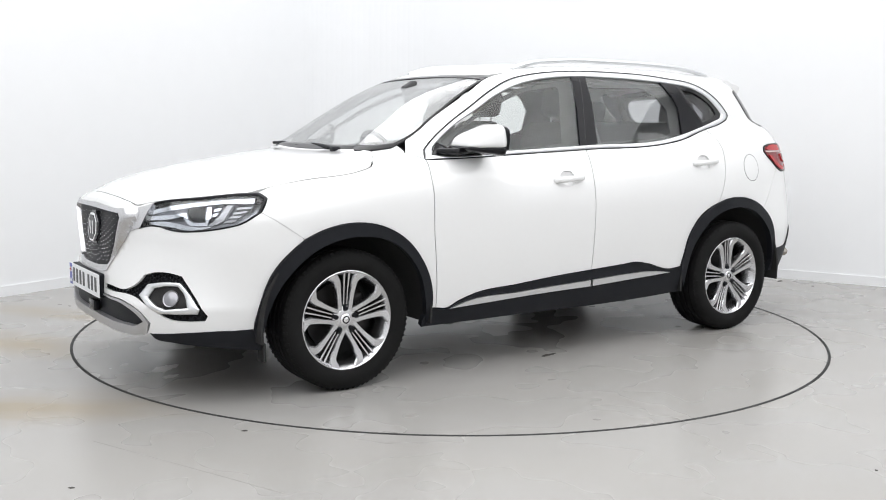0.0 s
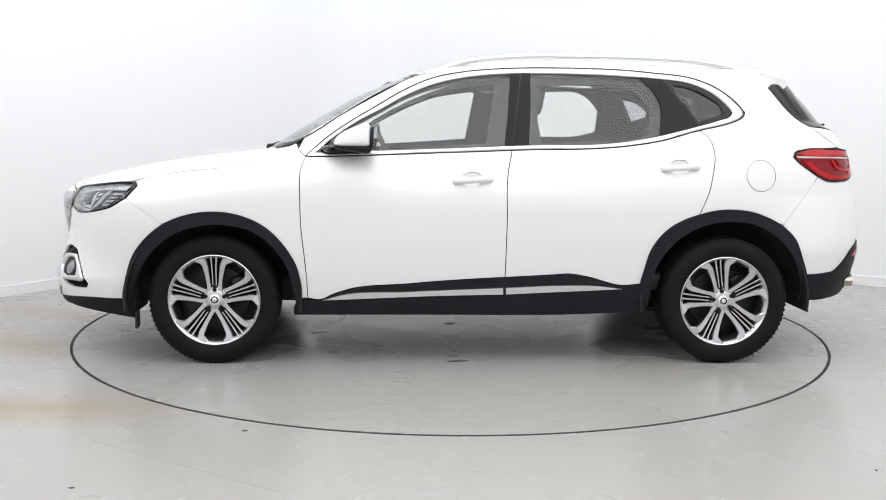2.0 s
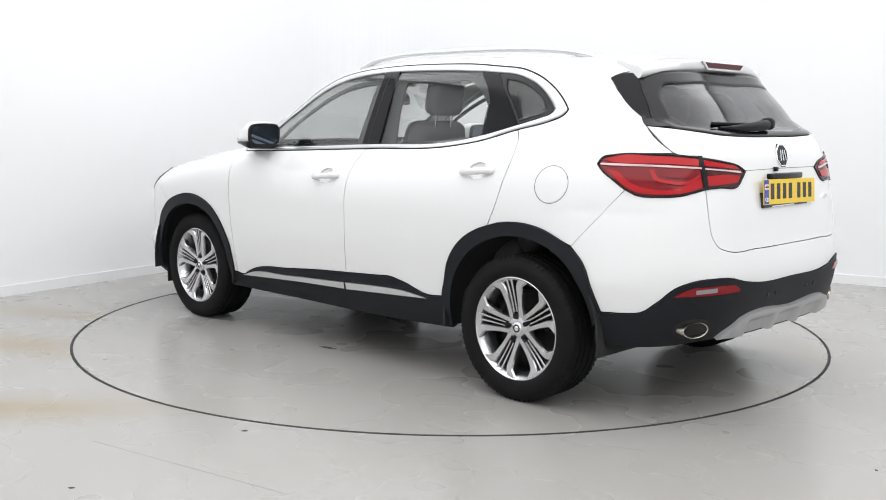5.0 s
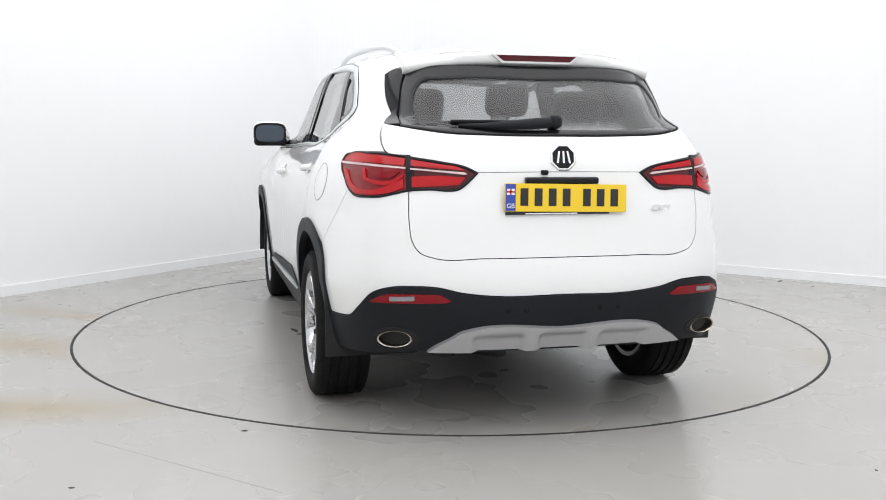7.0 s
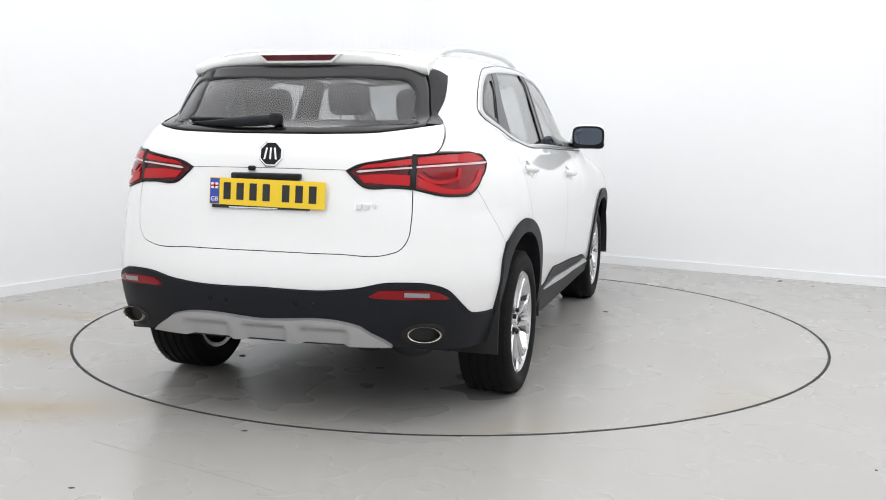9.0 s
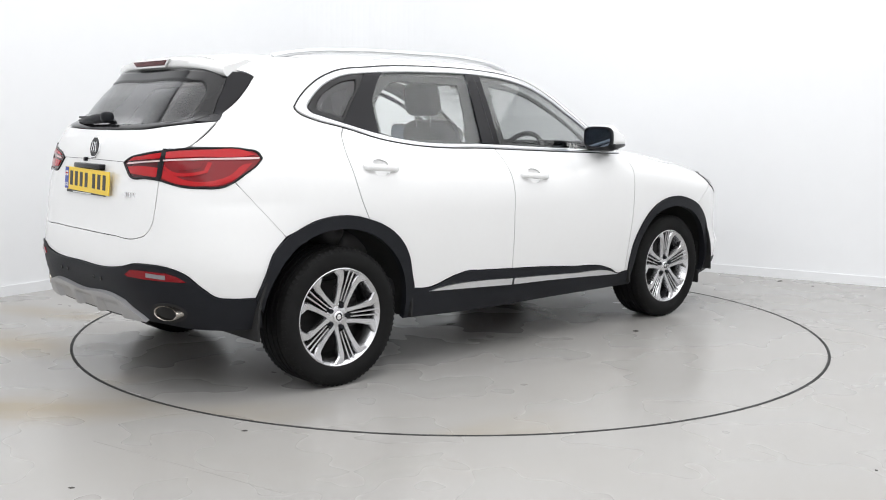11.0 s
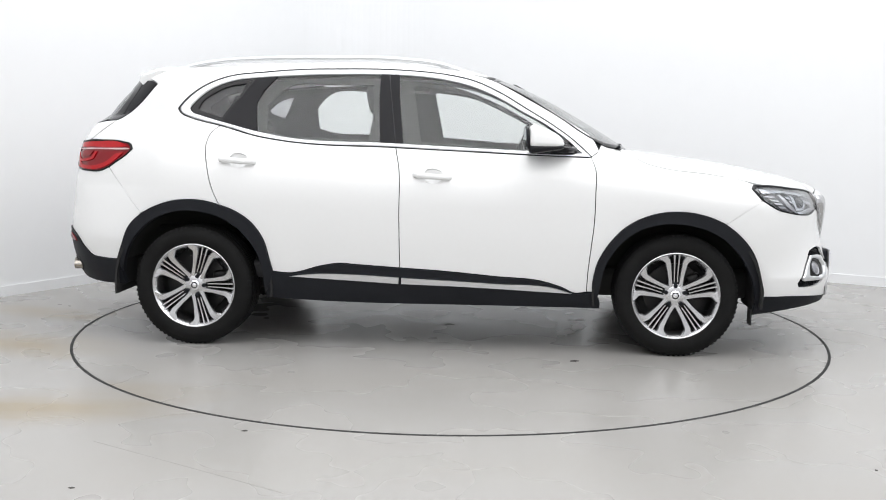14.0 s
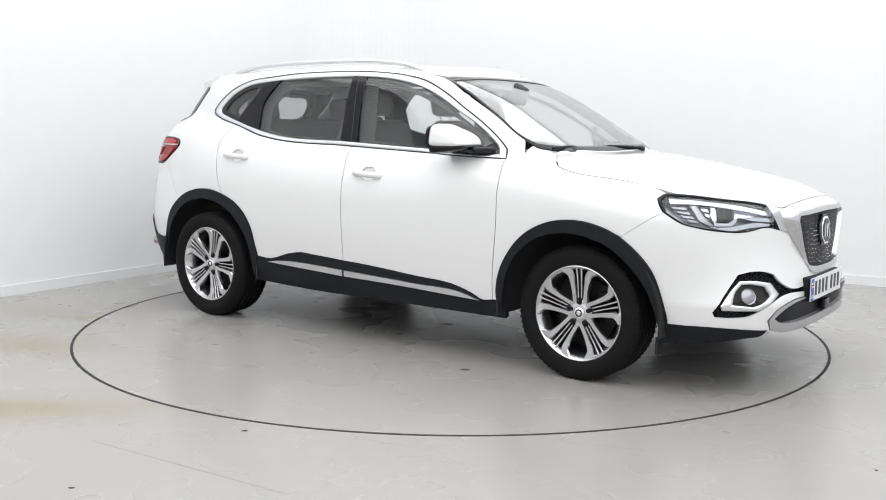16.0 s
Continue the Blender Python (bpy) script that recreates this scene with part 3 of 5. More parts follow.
def side_panels(s):
    way = "left" if s > 0 else "right"
    fender = [(1.742, 0.930), (1.757, 0.947), (1.775, 0.9485)] + hood_seam + [(1.045, 1.120), (0.967, 1.132)] + DOOR_FRONT_EDGE + [(0.868, 0.354)] + ARCH_F[:8] + [(1.645, 0.772), (1.72, 0.822), (1.792, 0.869)]
    sheet("fender", way, fender, M_paint, car, label="white painted front wing")
    bodyside = [(0.93, 1.118)] + WS_EDGE[1:] + roof_edge + [(-1.70, 1.505), (-1.66, 1.494), (-1.632, 1.476), (-1.735, 1.360), (-1.851, 1.271), (-1.93, 1.21), (-2.010, 1.154)] + [(x, z) for x, y, z in TAILLAMP[1:8]] + [(-1.75, 0.871), (-1.644, 0.747)] + ARCH_R[9:5:-1] + REAR_SEAM + CHROME_OUT[17::-1]
    sheet("body_side", way, bodyside, M_paint, car, label="white rear quarter panel and roof pillars")
    def recess(x, z, k=1.0):
        return [(x + a * k, z + b * k) for a, b in ((0.060, 0.004), (0.048, 0.030), (0.010, 0.043), (-0.032, 0.040), (-0.054, 0.010), (-0.032, -0.034), (0.020, -0.036), (0.052, -0.020))]
    fd = DOOR_FRONT_EDGE + [(0.868, 0.354)] + CLAD_TOP[:6] + B_SEAM[::-1] + [CHROME_OUT[22]]
    front = sheet("front_door", way, fd, M_paint, car, holes=[recess(0.012, 0.975)], label="white front door")
    rd = B_SEAM + CLAD_TOP[5:] + ARCH_R[:6] + REAR_SEAM + [(-0.978, 1.182), (-0.857, 1.163)]
    rear = sheet("rear_door", way, rd, M_paint, car, holes=[recess(-1.083, 1.046)], label="white rear door")
    # lower cladding
    sheet("sill", way, [(0.944, 0.262), (0.944, 0.30), (0.898, 0.354), (0.803, 0.346)] + CLAD_TOP[1:] + [(-0.885, 0.431), (-0.915, 0.35), (-0.936, 0.278), (-0.5, 0.262), (0.3, 0.262)], M_clad, car, lift=0.008, depth=0.03, label="black plastic sill")
    sheet("sill_trim", way, [(0.79, 0.346), (0.71, 0.371), (0.353, 0.393), (-0.155, 0.414)] + [(-0.157, 0.378), (0.2, 0.370), (0.6, 0.354)], M_satin, front, lift=0.017, depth=0.012, gap=0.001, label="satin silver strip")
    sheet("sill_trim", way, [(-0.168, 0.415), (-0.419, 0.426), (-0.627, 0.426), (-0.72, 0.418), (-0.788, 0.407), (-0.6, 0.398), (-0.42, 0.390), (-0.171, 0.378)], M_satin, rear, lift=0.017, depth=0.012, gap=0.001, label="satin silver strip")
    for name, a, b in (("front_arch", ARCH_F, ARCH_F_IN), ("rear_arch", ARCH_R, ARCH_R_IN)):
        sheet(name, way, a + b[::-1], M_clad, car, lift=0.012, depth=0.035, gap=0.0005, label="black wheel-arch cladding")
    # windows: chrome surround, black pillars, panes
    band("window_surround", way, CHROME_OUT, CHROME_IN, M_satin, car, lift=0.004, label="bright metal window surround")
    band("door_seal", way, shrink(bend(CHROME_OUT, 0.02), -0.0055), shrink(bend(CHROME_OUT, 0.02), 0.0005), M_gloss, car, lift=0.003, n=320)
    pillar = sheet("pillar_trim", way, [(-0.202, 1.537), (-0.311, 1.537), (-0.308, 1.379), (-0.294, 1.162), (-0.162, 1.145), (-0.188, 1.349)], M_gloss, car, lift=0.001, gap=0.0, curve=False, label="gloss black centre pillar")
    band("pillar_gap", way, [(-0.255, 1.531), (-0.202, 1.145)], [(-0.260, 1.531), (-0.207, 1.145)], M_ink, pillar, lift=0.003, depth=0.006, closed=False, n=12)
    sheet("pillar_trim", way, [(-0.905, 1.521), (-1.02, 1.511), (-1.12, 1.385), (-1.216, 1.262), (-1.002, 1.212), (-1.010, 1.300), (-1.012, 1.372), (-0.976, 1.441)], M_gloss, car, lift=0.001, gap=0.0, curve=False, label="gloss black rear pillar")
    sheet("mirror_base", way, [(0.832, 1.107), (0.755, 1.168), (0.70, 1.115)], M_gloss, car, lift=0.003, gap=0.0, curve=False)
    wf = CHROME_IN[0:8] + [(-0.206, 1.531), (-0.166, 1.148), (0.36, 1.125)]
    wr = [(-0.307, 1.536), (-0.54, 1.537), (-0.83, 1.527), (-0.902, 1.519), (-0.972, 1.443), (-1.008, 1.374), (-0.998, 1.212), (-0.857, 1.183), (-0.290, 1.155)]
    wq = [(-1.02, 1.512)] + CHROME_IN[12:18] + [(-1.214, 1.263), (-1.12, 1.385)]
    for nm, o in (("front_window", wf), ("rear_window", wr), ("quarter_window", wq)):
        w = sheet(nm, way, o, M_glass if nm != "quarter_window" else M_tint, car, lift=-0.006, depth=0.004, gap=0.0, step=0.05, label="clear side window glass")
        w.visible_shadow = False
    band("window_frit", way, wq, [(-1.085, 1.48), (-1.17, 1.465), (-1.26, 1.425), (-1.34, 1.36), (-1.35, 1.335), (-1.33, 1.322), (-1.29, 1.31), (-1.21, 1.29), (-1.15, 1.37), (-1.10, 1.43)], M_frit, car, lift=-0.002, depth=0.008)
    inner = [[(0.74, 1.13), (0.57, 1.265), (0.42, 1.345), (0.30, 1.40), (0.15, 1.455), (0.0, 1.482), (-0.10, 1.495), (-0.12, 1.48), (-0.07, 1.175), (0.3, 1.148)],
             [(-0.35, 1.497), (-0.60, 1.50), (-0.82, 1.492), (-0.88, 1.455), (-0.96, 1.37), (-0.955, 1.23), (-0.87, 1.205), (-0.60, 1.19), (-0.37, 1.178), (-0.35, 1.30)],
             [(-1.12, 1.45), (-1.22, 1.42), (-1.30, 1.36), (-1.29, 1.33), (-1.20, 1.30)]]
    sheet("inner_trim", way, [(0.90, 1.05), (0.76, 1.165), (0.62, 1.255), (0.50, 1.33), (0.30, 1.43), (0.10, 1.50), (-0.2, 1.54), (-0.8, 1.54), (-1.2, 1.50), (-1.55, 1.46), (-1.72, 1.24), (-1.72, 0.92), (-1.35, 0.87), (-1.0, 0.84), (-0.86, 0.70), (-0.82, 0.50), (0.80, 0.45)], M_door, car, holes=inner, lift=-0.045, depth=0.012, step=0.06, label="dark grey inner door and pillar trim")
    # white backing strips added behind the bumper joints, so their gaps stay pale
    sheet("seam_backing", way, [(1.775, 0.875), (1.60, 0.758), (1.622, 0.735), (1.80, 0.85)], M_paint, car, lift=-0.0035, depth=0.006, gap=0.0, curve=False)
    sheet("seam_backing", way, [(-1.83, 0.985), (-1.64, 0.765), (-1.665, 0.745), (-1.855, 0.962)], M_paint, car, lift=-0.0035, depth=0.006, gap=0.0, curve=False)
    # handles
    for door, x, z in ((front, 0.012, 0.975), (rear, -1.083, 1.046)):
        y = float(half_width(x, z))
        sheet("handle_recess", way, recess(x, z, 1.06), M_paint, door, lift=-0.012, depth=0.004, gap=0.0, step=0.012, puff=lambda v, x=x, z=z: -0.012 * np.clip(1 - ((v[:, 0] - x) / 0.055) ** 2 - ((v[:, 1] - z) / 0.042) ** 2, 0, 1))
        path = [(x + 0.098, s * (y - 0.002), z - 0.006), (x + 0.085, s * (y + 0.018), z - 0.004), (x + 0.04, s * (y + 0.028), z - 0.001), (x - 0.03, s * (y + 0.028), z + 0.004), (x - 0.085, s * (y + 0.02), z + 0.008), (x - 0.10, s * (y - 0.002), z + 0.010)]
        tube("handle", bend(path, 0.012, False), 0.012, M_paint, door, n=12, flat=1.35, label="white door handle")
    if s > 0:
        fx, fz, fr = -1.518, 1.007, 0.083
        circ = lambda r: [(fx + r * math.cos(a * math.pi / 24), fz + r * math.sin(a * math.pi / 24)) for a in range(48)]
        sheet("fuel_flap", way, circ(fr - 0.003), M_paint, car, lift=0.0012, depth=0.004, label="round white fuel flap")
        band("fuel_flap_gap", way, circ(fr), circ(fr - 0.0022), M_gap_shade, car, lift=0.0008, depth=0.004)
    # door mirror
    c = Vector((0.605, s * 0.895, 1.19))
    def teardrop(ob):
        """Draws the shell in towards its front and the car."""
        for v in ob.data.vertices:
            k = max(0.0, min(1.0, (v.co.x - 0.52) / 0.20))
            v.co.z += (1.150 - v.co.z) * 0.70 * k ** 1.3
            v.co.y -= s * (0.055 * k ** 1.5)
        return ob
    cap = teardrop(block("mirror_cap", (c.x, c.y, 1.205), (0.21, 0.225, 0.135), M_paint, car, 0.045, (0, 0, 0), "white door mirror shell", 7, 0.14))
    teardrop(block("mirror_foot", (c.x + 0.005, c.y - s * 0.004, 1.138), (0.198, 0.212, 0.060), M_gloss, cap, 0.028, (0, 0, 0), "gloss black lower mirror half", 4))
    block("mirror_arm", (0.705, s * 0.79, 1.128), (0.12, 0.14, 0.034), M_gloss, cap, 0.015, (0, 0, s * 24))
    oval = lambda a, b: [(math.copysign(a * abs(math.cos(k * math.pi / 18)) ** 0.55, math.cos(k * math.pi / 18)), math.copysign(b * abs(math.sin(k * math.pi / 18)) ** 0.55, math.sin(k * math.pi / 18))) for k in range(36)]
    back = Matrix.Translation((0.512, c.y, 1.190)) @ pose(0, 0, 0, 0, -3, s * -5) @ Matrix(((0, 0, -1, 0), (-1, 0, 0, 0), (0, 1, 0, 0), (0, 0, 0, 1)))
    slab("mirror_rim", oval(0.102, 0.066), back, M_gloss, cap, 0.016, 0.004)
    slab("mirror_surface", oval(0.088, 0.053), back @ Matrix.Translation((0, 0, 0.0155)), M_mirror, cap, 0.002, 0.0, "mirror glass")
    cap.matrix_basis = Matrix.Translation((0.021, s * 0.03, 0.0))
    # roof rail
    ry = 0.545
    pts = []
    for x, h in ((0.13, 0.002), (0.03, 0.016), (-0.2, 0.030), (-0.6, 0.036), (-1.0, 0.034), (-1.25, 0.026), (-1.40, 0.012), (-1.47, 0.001)):
        yy = ry - 0.02 * ((x + 0.6) / 0.8) ** 2
        pts.append((x, s * yy, float(lay("top", [(x, yy)])[0][2]) + h))
    tube("roof_rail", bend(pts, 0.04, False), 0.014, M_satin, car, n=10, flat=1.0, label="satin silver roof rail")
    # headlamp
    def lit(o):
        """Places on the lamp as the nose's flat outline on this side."""
        pts = nose(o)
        return pts if s > 0 else [(-a, b) for a, b in pts][::-1]
    rim_o = lit(HEADLAMP)
    ca, cb = np.mean([p[0] for p in rim_o]), 0.862
    rim_i = [(a + (ca - a) * 0.045, b + (cb - b) * 0.085) for a, b in rim_o]
    bowl = sheet("headlight", "nose", rim_o, M_bowl2, car, lift=-0.05, depth=0.01, gap=0.0, corner=30, label="clear headlamp with chrome inside and a black rim")
    band("rim", "nose", rim_o, rim_i, M_gloss, bowl, lift=0.003, depth=0.05, corner=30)
    def lamp_bit(nm, o, mat, lift, depth=0.02, lab=""):
        return sheet(nm, "nose", lit(o), mat, bowl, lift=lift, depth=depth, gap=0.0, step=0.02, corner=30, label=lab)
    lamp_bit("light_strip", [(2.166, 0.470, 0.866), (2.099, 0.565, 0.894), (2.002, 0.659, 0.917), (1.810, 0.776, 0.939), (1.785, 0.794, 0.936), (1.804, 0.823, 0.914), (1.911, 0.760, 0.913), (2.023, 0.678, 0.897), (2.107, 0.586, 0.875), (2.170, 0.483, 0.847)], M_bowl, -0.010, lab="pale daytime light strip")
    lamp_bit("housing", [(2.162, 0.459, 0.878), (2.053, 0.620, 0.904), (2.061, 0.660, 0.877), (2.110, 0.596, 0.864), (2.170, 0.481, 0.849)], M_bowl2, -0.024)
    lamp_bit("projector", [(2.043, 0.649, 0.898), (1.998, 0.702, 0.900), (2.000, 0.734, 0.878), (2.018, 0.750, 0.832), (2.051, 0.714, 0.828), (2.060, 0.692, 0.847)], M_gloss, -0.014, lab="dark projector lens")
    lamp_bit("reflector", [(2.182, 0.461, 0.838), (2.112, 0.600, 0.857), (2.063, 0.666, 0.870), (2.065, 0.691, 0.837), (2.051, 0.715, 0.823), (2.011, 0.758, 0.828), (1.984, 0.720, 0.898), (1.968, 0.732, 0.901), (1.982, 0.766, 0.864), (2.009, 0.765, 0.811), (2.063, 0.704, 0.810), (2.076, 0.678, 0.831), (2.078, 0.662, 0.853), (2.116, 0.610, 0.837), (2.184, 0.468, 0.821)], M_bowl, -0.012, lab="chrome reflector step")
    lamp_bit("lower_reflector", [(2.181, 0.481, 0.811), (2.133, 0.585, 0.823), (2.090, 0.665, 0.813), (2.044, 0.728, 0.804), (1.988, 0.784, 0.809), (2.017, 0.758, 0.798), (2.080, 0.685, 0.789), (2.120, 0.619, 0.798), (2.165, 0.525, 0.802)], M_bowl, -0.016)
    lamp_bit("side_reflector", [(1.909, 0.769, 0.909), (1.890, 0.786, 0.907), (1.943, 0.810, 0.841), (1.978, 0.791, 0.817), (2.009, 0.765, 0.808), (1.963, 0.789, 0.855)], M_silver, -0.012, lab="silver side reflector")
    for fin in ([(1.875, 0.802, 0.903), (1.814, 0.828, 0.907), (1.825, 0.834, 0.898), (1.884, 0.809, 0.893)], [(1.897, 0.814, 0.882), (1.843, 0.838, 0.887), (1.855, 0.840, 0.877), (1.906, 0.818, 0.870)], [(1.917, 0.818, 0.861), (1.867, 0.843, 0.866), (1.882, 0.841, 0.854), (1.928, 0.818, 0.849)], [(1.940, 0.815, 0.837), (1.893, 0.840, 0.844), (1.911, 0.834, 0.832), (1.951, 0.810, 0.827)]):
        lamp_bit("fin", fin, M_silver, -0.018)
    for fin in ([(1.963, 0.751, 0.892), (1.935, 0.768, 0.897), (1.949, 0.775, 0.884), (1.972, 0.761, 0.878)], [(1.977, 0.766, 0.869), (1.956, 0.779, 0.874), (1.970, 0.781, 0.858), (1.984, 0.771, 0.855)]):
        lamp_bit("fin", fin, M_bowl, -0.012)
    ln = sheet("lens", "nose", rim_i, M_lens, bowl, lift=-0.002, depth=0.003, gap=0.0, step=0.04, corner=30)
    ln.visible_shadow = False
    # tail lamp, on the body
    def lamp_way(o):
        pts = tail(o)
        return pts if s > 0 else [(-a, b) for a, b in pts][::-1]
    outer = lamp_way(TAILLAMP)
    ca, cb = np.mean([p[0] for p in outer]), 1.06
    lamp = sheet("tail_light", "tail", outer, M_deep, car, lift=0.002, depth=0.03, gap=0.001, corner=50, label="red wraparound tail lamp with a pale strip")
    band("rim", "tail", outer, [(a + (ca - a) * 0.05, b + (cb - b) * 0.10) for a, b in outer], M_gloss, lamp, lift=0.006, corner=50)
    def lamp_bit(nm, o, mat, lift, lab=""):
        sheet(nm, "tail", lamp_way(o), mat, lamp, lift=lift, depth=0.006, gap=0.0, step=0.02, curve=not lab, label=lab)
    lamp_bit("light_strip", [(-1.729, 0.812, 1.105), (-1.783, 0.799, 1.105), (-1.997, 0.725, 1.102), (-2.096, 0.623, 1.095), (-2.098, 0.624, 1.089), (-2.000, 0.726, 1.094), (-1.789, 0.801, 1.096), (-1.734, 0.813, 1.098)], M_pale, 0.0105, "pale light strip")
    lamp_bit("red_lens", [(-1.746, 0.803, 1.118), (-1.790, 0.785, 1.136), (-1.953, 0.731, 1.139), (-2.083, 0.624, 1.128), (-2.091, 0.628, 1.102), (-1.994, 0.724, 1.109), (-1.779, 0.798, 1.112)], M_red, 0.0075)
    lamp_bit("red_lens", [(-1.765, 0.812, 1.081), (-1.809, 0.804, 1.074), (-1.870, 0.800, 1.031), (-1.947, 0.781, 1.006), (-2.028, 0.737, 1.004), (-2.102, 0.635, 1.051), (-2.112, 0.634, 1.017), (-2.092, 0.673, 1.000), (-2.056, 0.720, 0.988), (-1.992, 0.766, 0.984), (-1.910, 0.798, 0.990), (-1.855, 0.809, 1.012)], M_red, 0.0075)
    lamp_bit("light_guide", [(-1.955, 0.754, 1.085), (-1.977, 0.755, 1.050), (-2.018, 0.733, 1.041), (-2.082, 0.669, 1.046), (-2.098, 0.633, 1.071), (-2.101, 0.634, 1.058), (-2.085, 0.670, 1.033), (-2.016, 0.740, 1.028), (-1.964, 0.765, 1.041), (-1.938, 0.762, 1.084)], M_red, 0.0085)
    lamp_bit("light_guide", [(-1.969, 0.747, 1.086), (-2.089, 0.644, 1.079), (-2.079, 0.668, 1.059), (-2.018, 0.729, 1.054), (-1.989, 0.746, 1.060)], M_deep, 0.0075)

def lathe_at(name, profile, centre, axis, mat, parent, label="", n=28):
    ob = lathe(name, profile, mat, parent, n, label=label, closed=False)
    turn = Vector((0, 1, 0)).rotation_difference(Vector(axis)).to_matrix().to_4x4()
    ob.data.transform(Matrix.Translation(Vector(centre)) @ turn)
    return ob

for s in (1, -1):
    side_panels(s)

# bonnet, roof, glass
hood = HOOD
sheet("bonnet", "top", hood + [(x, -y) for x, y in hood[-2:0:-1]], M_paint, car, gap=0.0042, label="white bonnet")
roof = [(0.335, 0.0), (0.325, 0.33), (0.29, 0.50), (0.2, ROOF_Y), (0.0, ROOF_Y), (-0.3, ROOF_Y), (-0.6, ROOF_Y), (-0.9, ROOF_Y), (-1.2, ROOF_Y), (-1.45, ROOF_Y), (-1.6, ROOF_Y), (-1.68, ROOF_Y), (-1.73, 0.52), (-1.76, 0.3), (-1.77, 0.0)]
sheet("roof", "top", roof + [(x, -y) for x, y in roof[-2:0:-1]], M_paint, car, label="white roof", gap=0.0)
sheet("headlining", "top", [(0.27, 0.0), (0.24, 0.45), (0.0, 0.52), (-0.5, 0.53), (-1.0, 0.53), (-1.5, 0.52), (-1.65, 0.45), (-1.68, 0.0), (-1.65, -0.45), (-1.5, -0.52), (-1.0, -0.53), (-0.5, -0.53), (0.0, -0.52), (0.24, -0.45)], M_lining, car, lift=-0.035, depth=0.01, label="pale grey headlining")
for s in (1, -1):
    corner_plan = [(1.135, 0.70), (1.065, 0.575), (1.03, 0.56), (0.96, 0.61), (0.93, 0.68), (0.96, 0.735), (1.08, 0.75)]
    sheet("cowl_corner", "top", [(x, s * y) for x, y in corner_plan], M_paint, car, lift=-0.004, depth=0.008, gap=0.0, step=0.02)
ws = [(0.0, 1.118), (0.40, 1.122), (0.575, 1.128), (0.632, 1.140), (0.640, 1.174), (0.617, 1.302), (0.585, 1.42), (0.546, 1.513), (0.33, 1.533), (0.0, 1.541)]
w = sheet("windscreen", "front", flip(ws), M_screen, car, lift=-0.002, depth=0.005, gap=0.001, step=0.05, label="clear laminated windscreen")
w.visible_shadow = False
ws_in = [(0.0, 1.150), (0.40, 1.152), (0.56, 1.158), (0.612, 1.166), (0.624, 1.190), (0.604, 1.302), (0.574, 1.42), (0.536, 1.506), (0.33, 1.520), (0.0, 1.528)]
band("windscreen_edge", "front", flip(ws), flip(ws_in), M_frit, car, lift=0.0005, depth=0.012, n=300, label="black ceramic windscreen border")
for k, (x0, y0, x1, y1) in enumerate(((1.115, 0.30, 1.03, -0.34), (1.075, -0.20, 1.045, -0.60))):
    z0, z1 = 1.124, 1.140
    arm = tube("wiper", bend([(x0, y0, z0 + 0.005), (x0 - 0.01, y0 - 0.1, z0 + 0.012), ((x0 + x1) / 2, (y0 + y1) / 2, z0 + 0.02), (x1, y1, z1)], 0.04, False), 0.009, M_clad, car, n=8, label="black windscreen wiper")
    block("wiper_pivot", (x0, y0, z0), (0.05, 0.05, 0.035), M_clad, arm, 0.014)

# front bumper with its openings
GR_OUT = nose([(2.262, 0.0, 0.872), (2.262, 0.20, 0.868), (2.240, 0.364, 0.866), (2.20, 0.445, 0.878), (2.136, 0.480, 0.893), (2.165, 0.472, 0.84), (2.194, 0.455, 0.786), (2.219, 0.385, 0.766), (2.255, 0.304, 0.662), (2.285, 0.219, 0.566), (2.293, 0.19, 0.560), (2.303, 0.0, 0.555)])
GR_IN = nose([(2.265, 0.0, 0.849), (2.265, 0.20, 0.847), (2.260, 0.349, 0.845), (2.260, 0.364, 0.825), (2.272, 0.274, 0.654), (2.280, 0.229, 0.596), (2.29, 0.17, 0.588), (2.303, 0.0, 0.584)])
FOG = nose([(2.303, 0.20, 0.506), (2.288, 0.267, 0.506), (2.253, 0.452, 0.516), (2.225, 0.499, 0.549), (2.208, 0.518, 0.578), (2.18, 0.57, 0.594), (2.134, 0.644, 0.597), (2.097, 0.697, 0.586), (2.062, 0.756, 0.500), (2.019, 0.794, 0.414), (2.029, 0.786, 0.390), (2.098, 0.743, 0.388), (2.157, 0.693, 0.396), (2.218, 0.616, 0.443), (2.248, 0.514, 0.478), (2.291, 0.274, 0.480), (2.303, 0.20, 0.482)])
mirrored = lambda o: [(-a, b) for a, b in o][::-1]
bumper = nose([(x, y, crown(x, y) + 0.0005) for x, y in bend(HOOD[:4], 0.05, False)] + HEADLAMP[2::-1] + HEADLAMP[:7:-1] + [on_side(1.792, 0.869), on_side(1.72, 0.822), on_side(1.645, 0.772), on_side(1.601, 0.742), on_side(1.653, 0.704), on_side(1.749, 0.598), on_side(1.807, 0.444), on_side(1.825, 0.344), on_side(1.943, 0.341), on_side(2.123, 0.330), (2.22, 0.585, 0.322), (2.215, 0.61, 0.372), (2.241, 0.566, 0.416), (2.262, 0.50, 0.442), (2.275, 0.451, 0.452), (2.293, 0.286, 0.455), (2.303, 0.0, 0.456)])
bump = sheet("front_bumper", "nose", flip(bumper), M_paint, car, holes=[flip(GR_OUT), FOG, mirrored(FOG)], label="white front bumper", gap=0.0012, corner=30)
grille = sheet("grille", "nose", flip(GR_IN), M_clad, car, lift=-0.016, depth=0.01, gap=-0.004, label="black radiator grille set with small chrome studs")
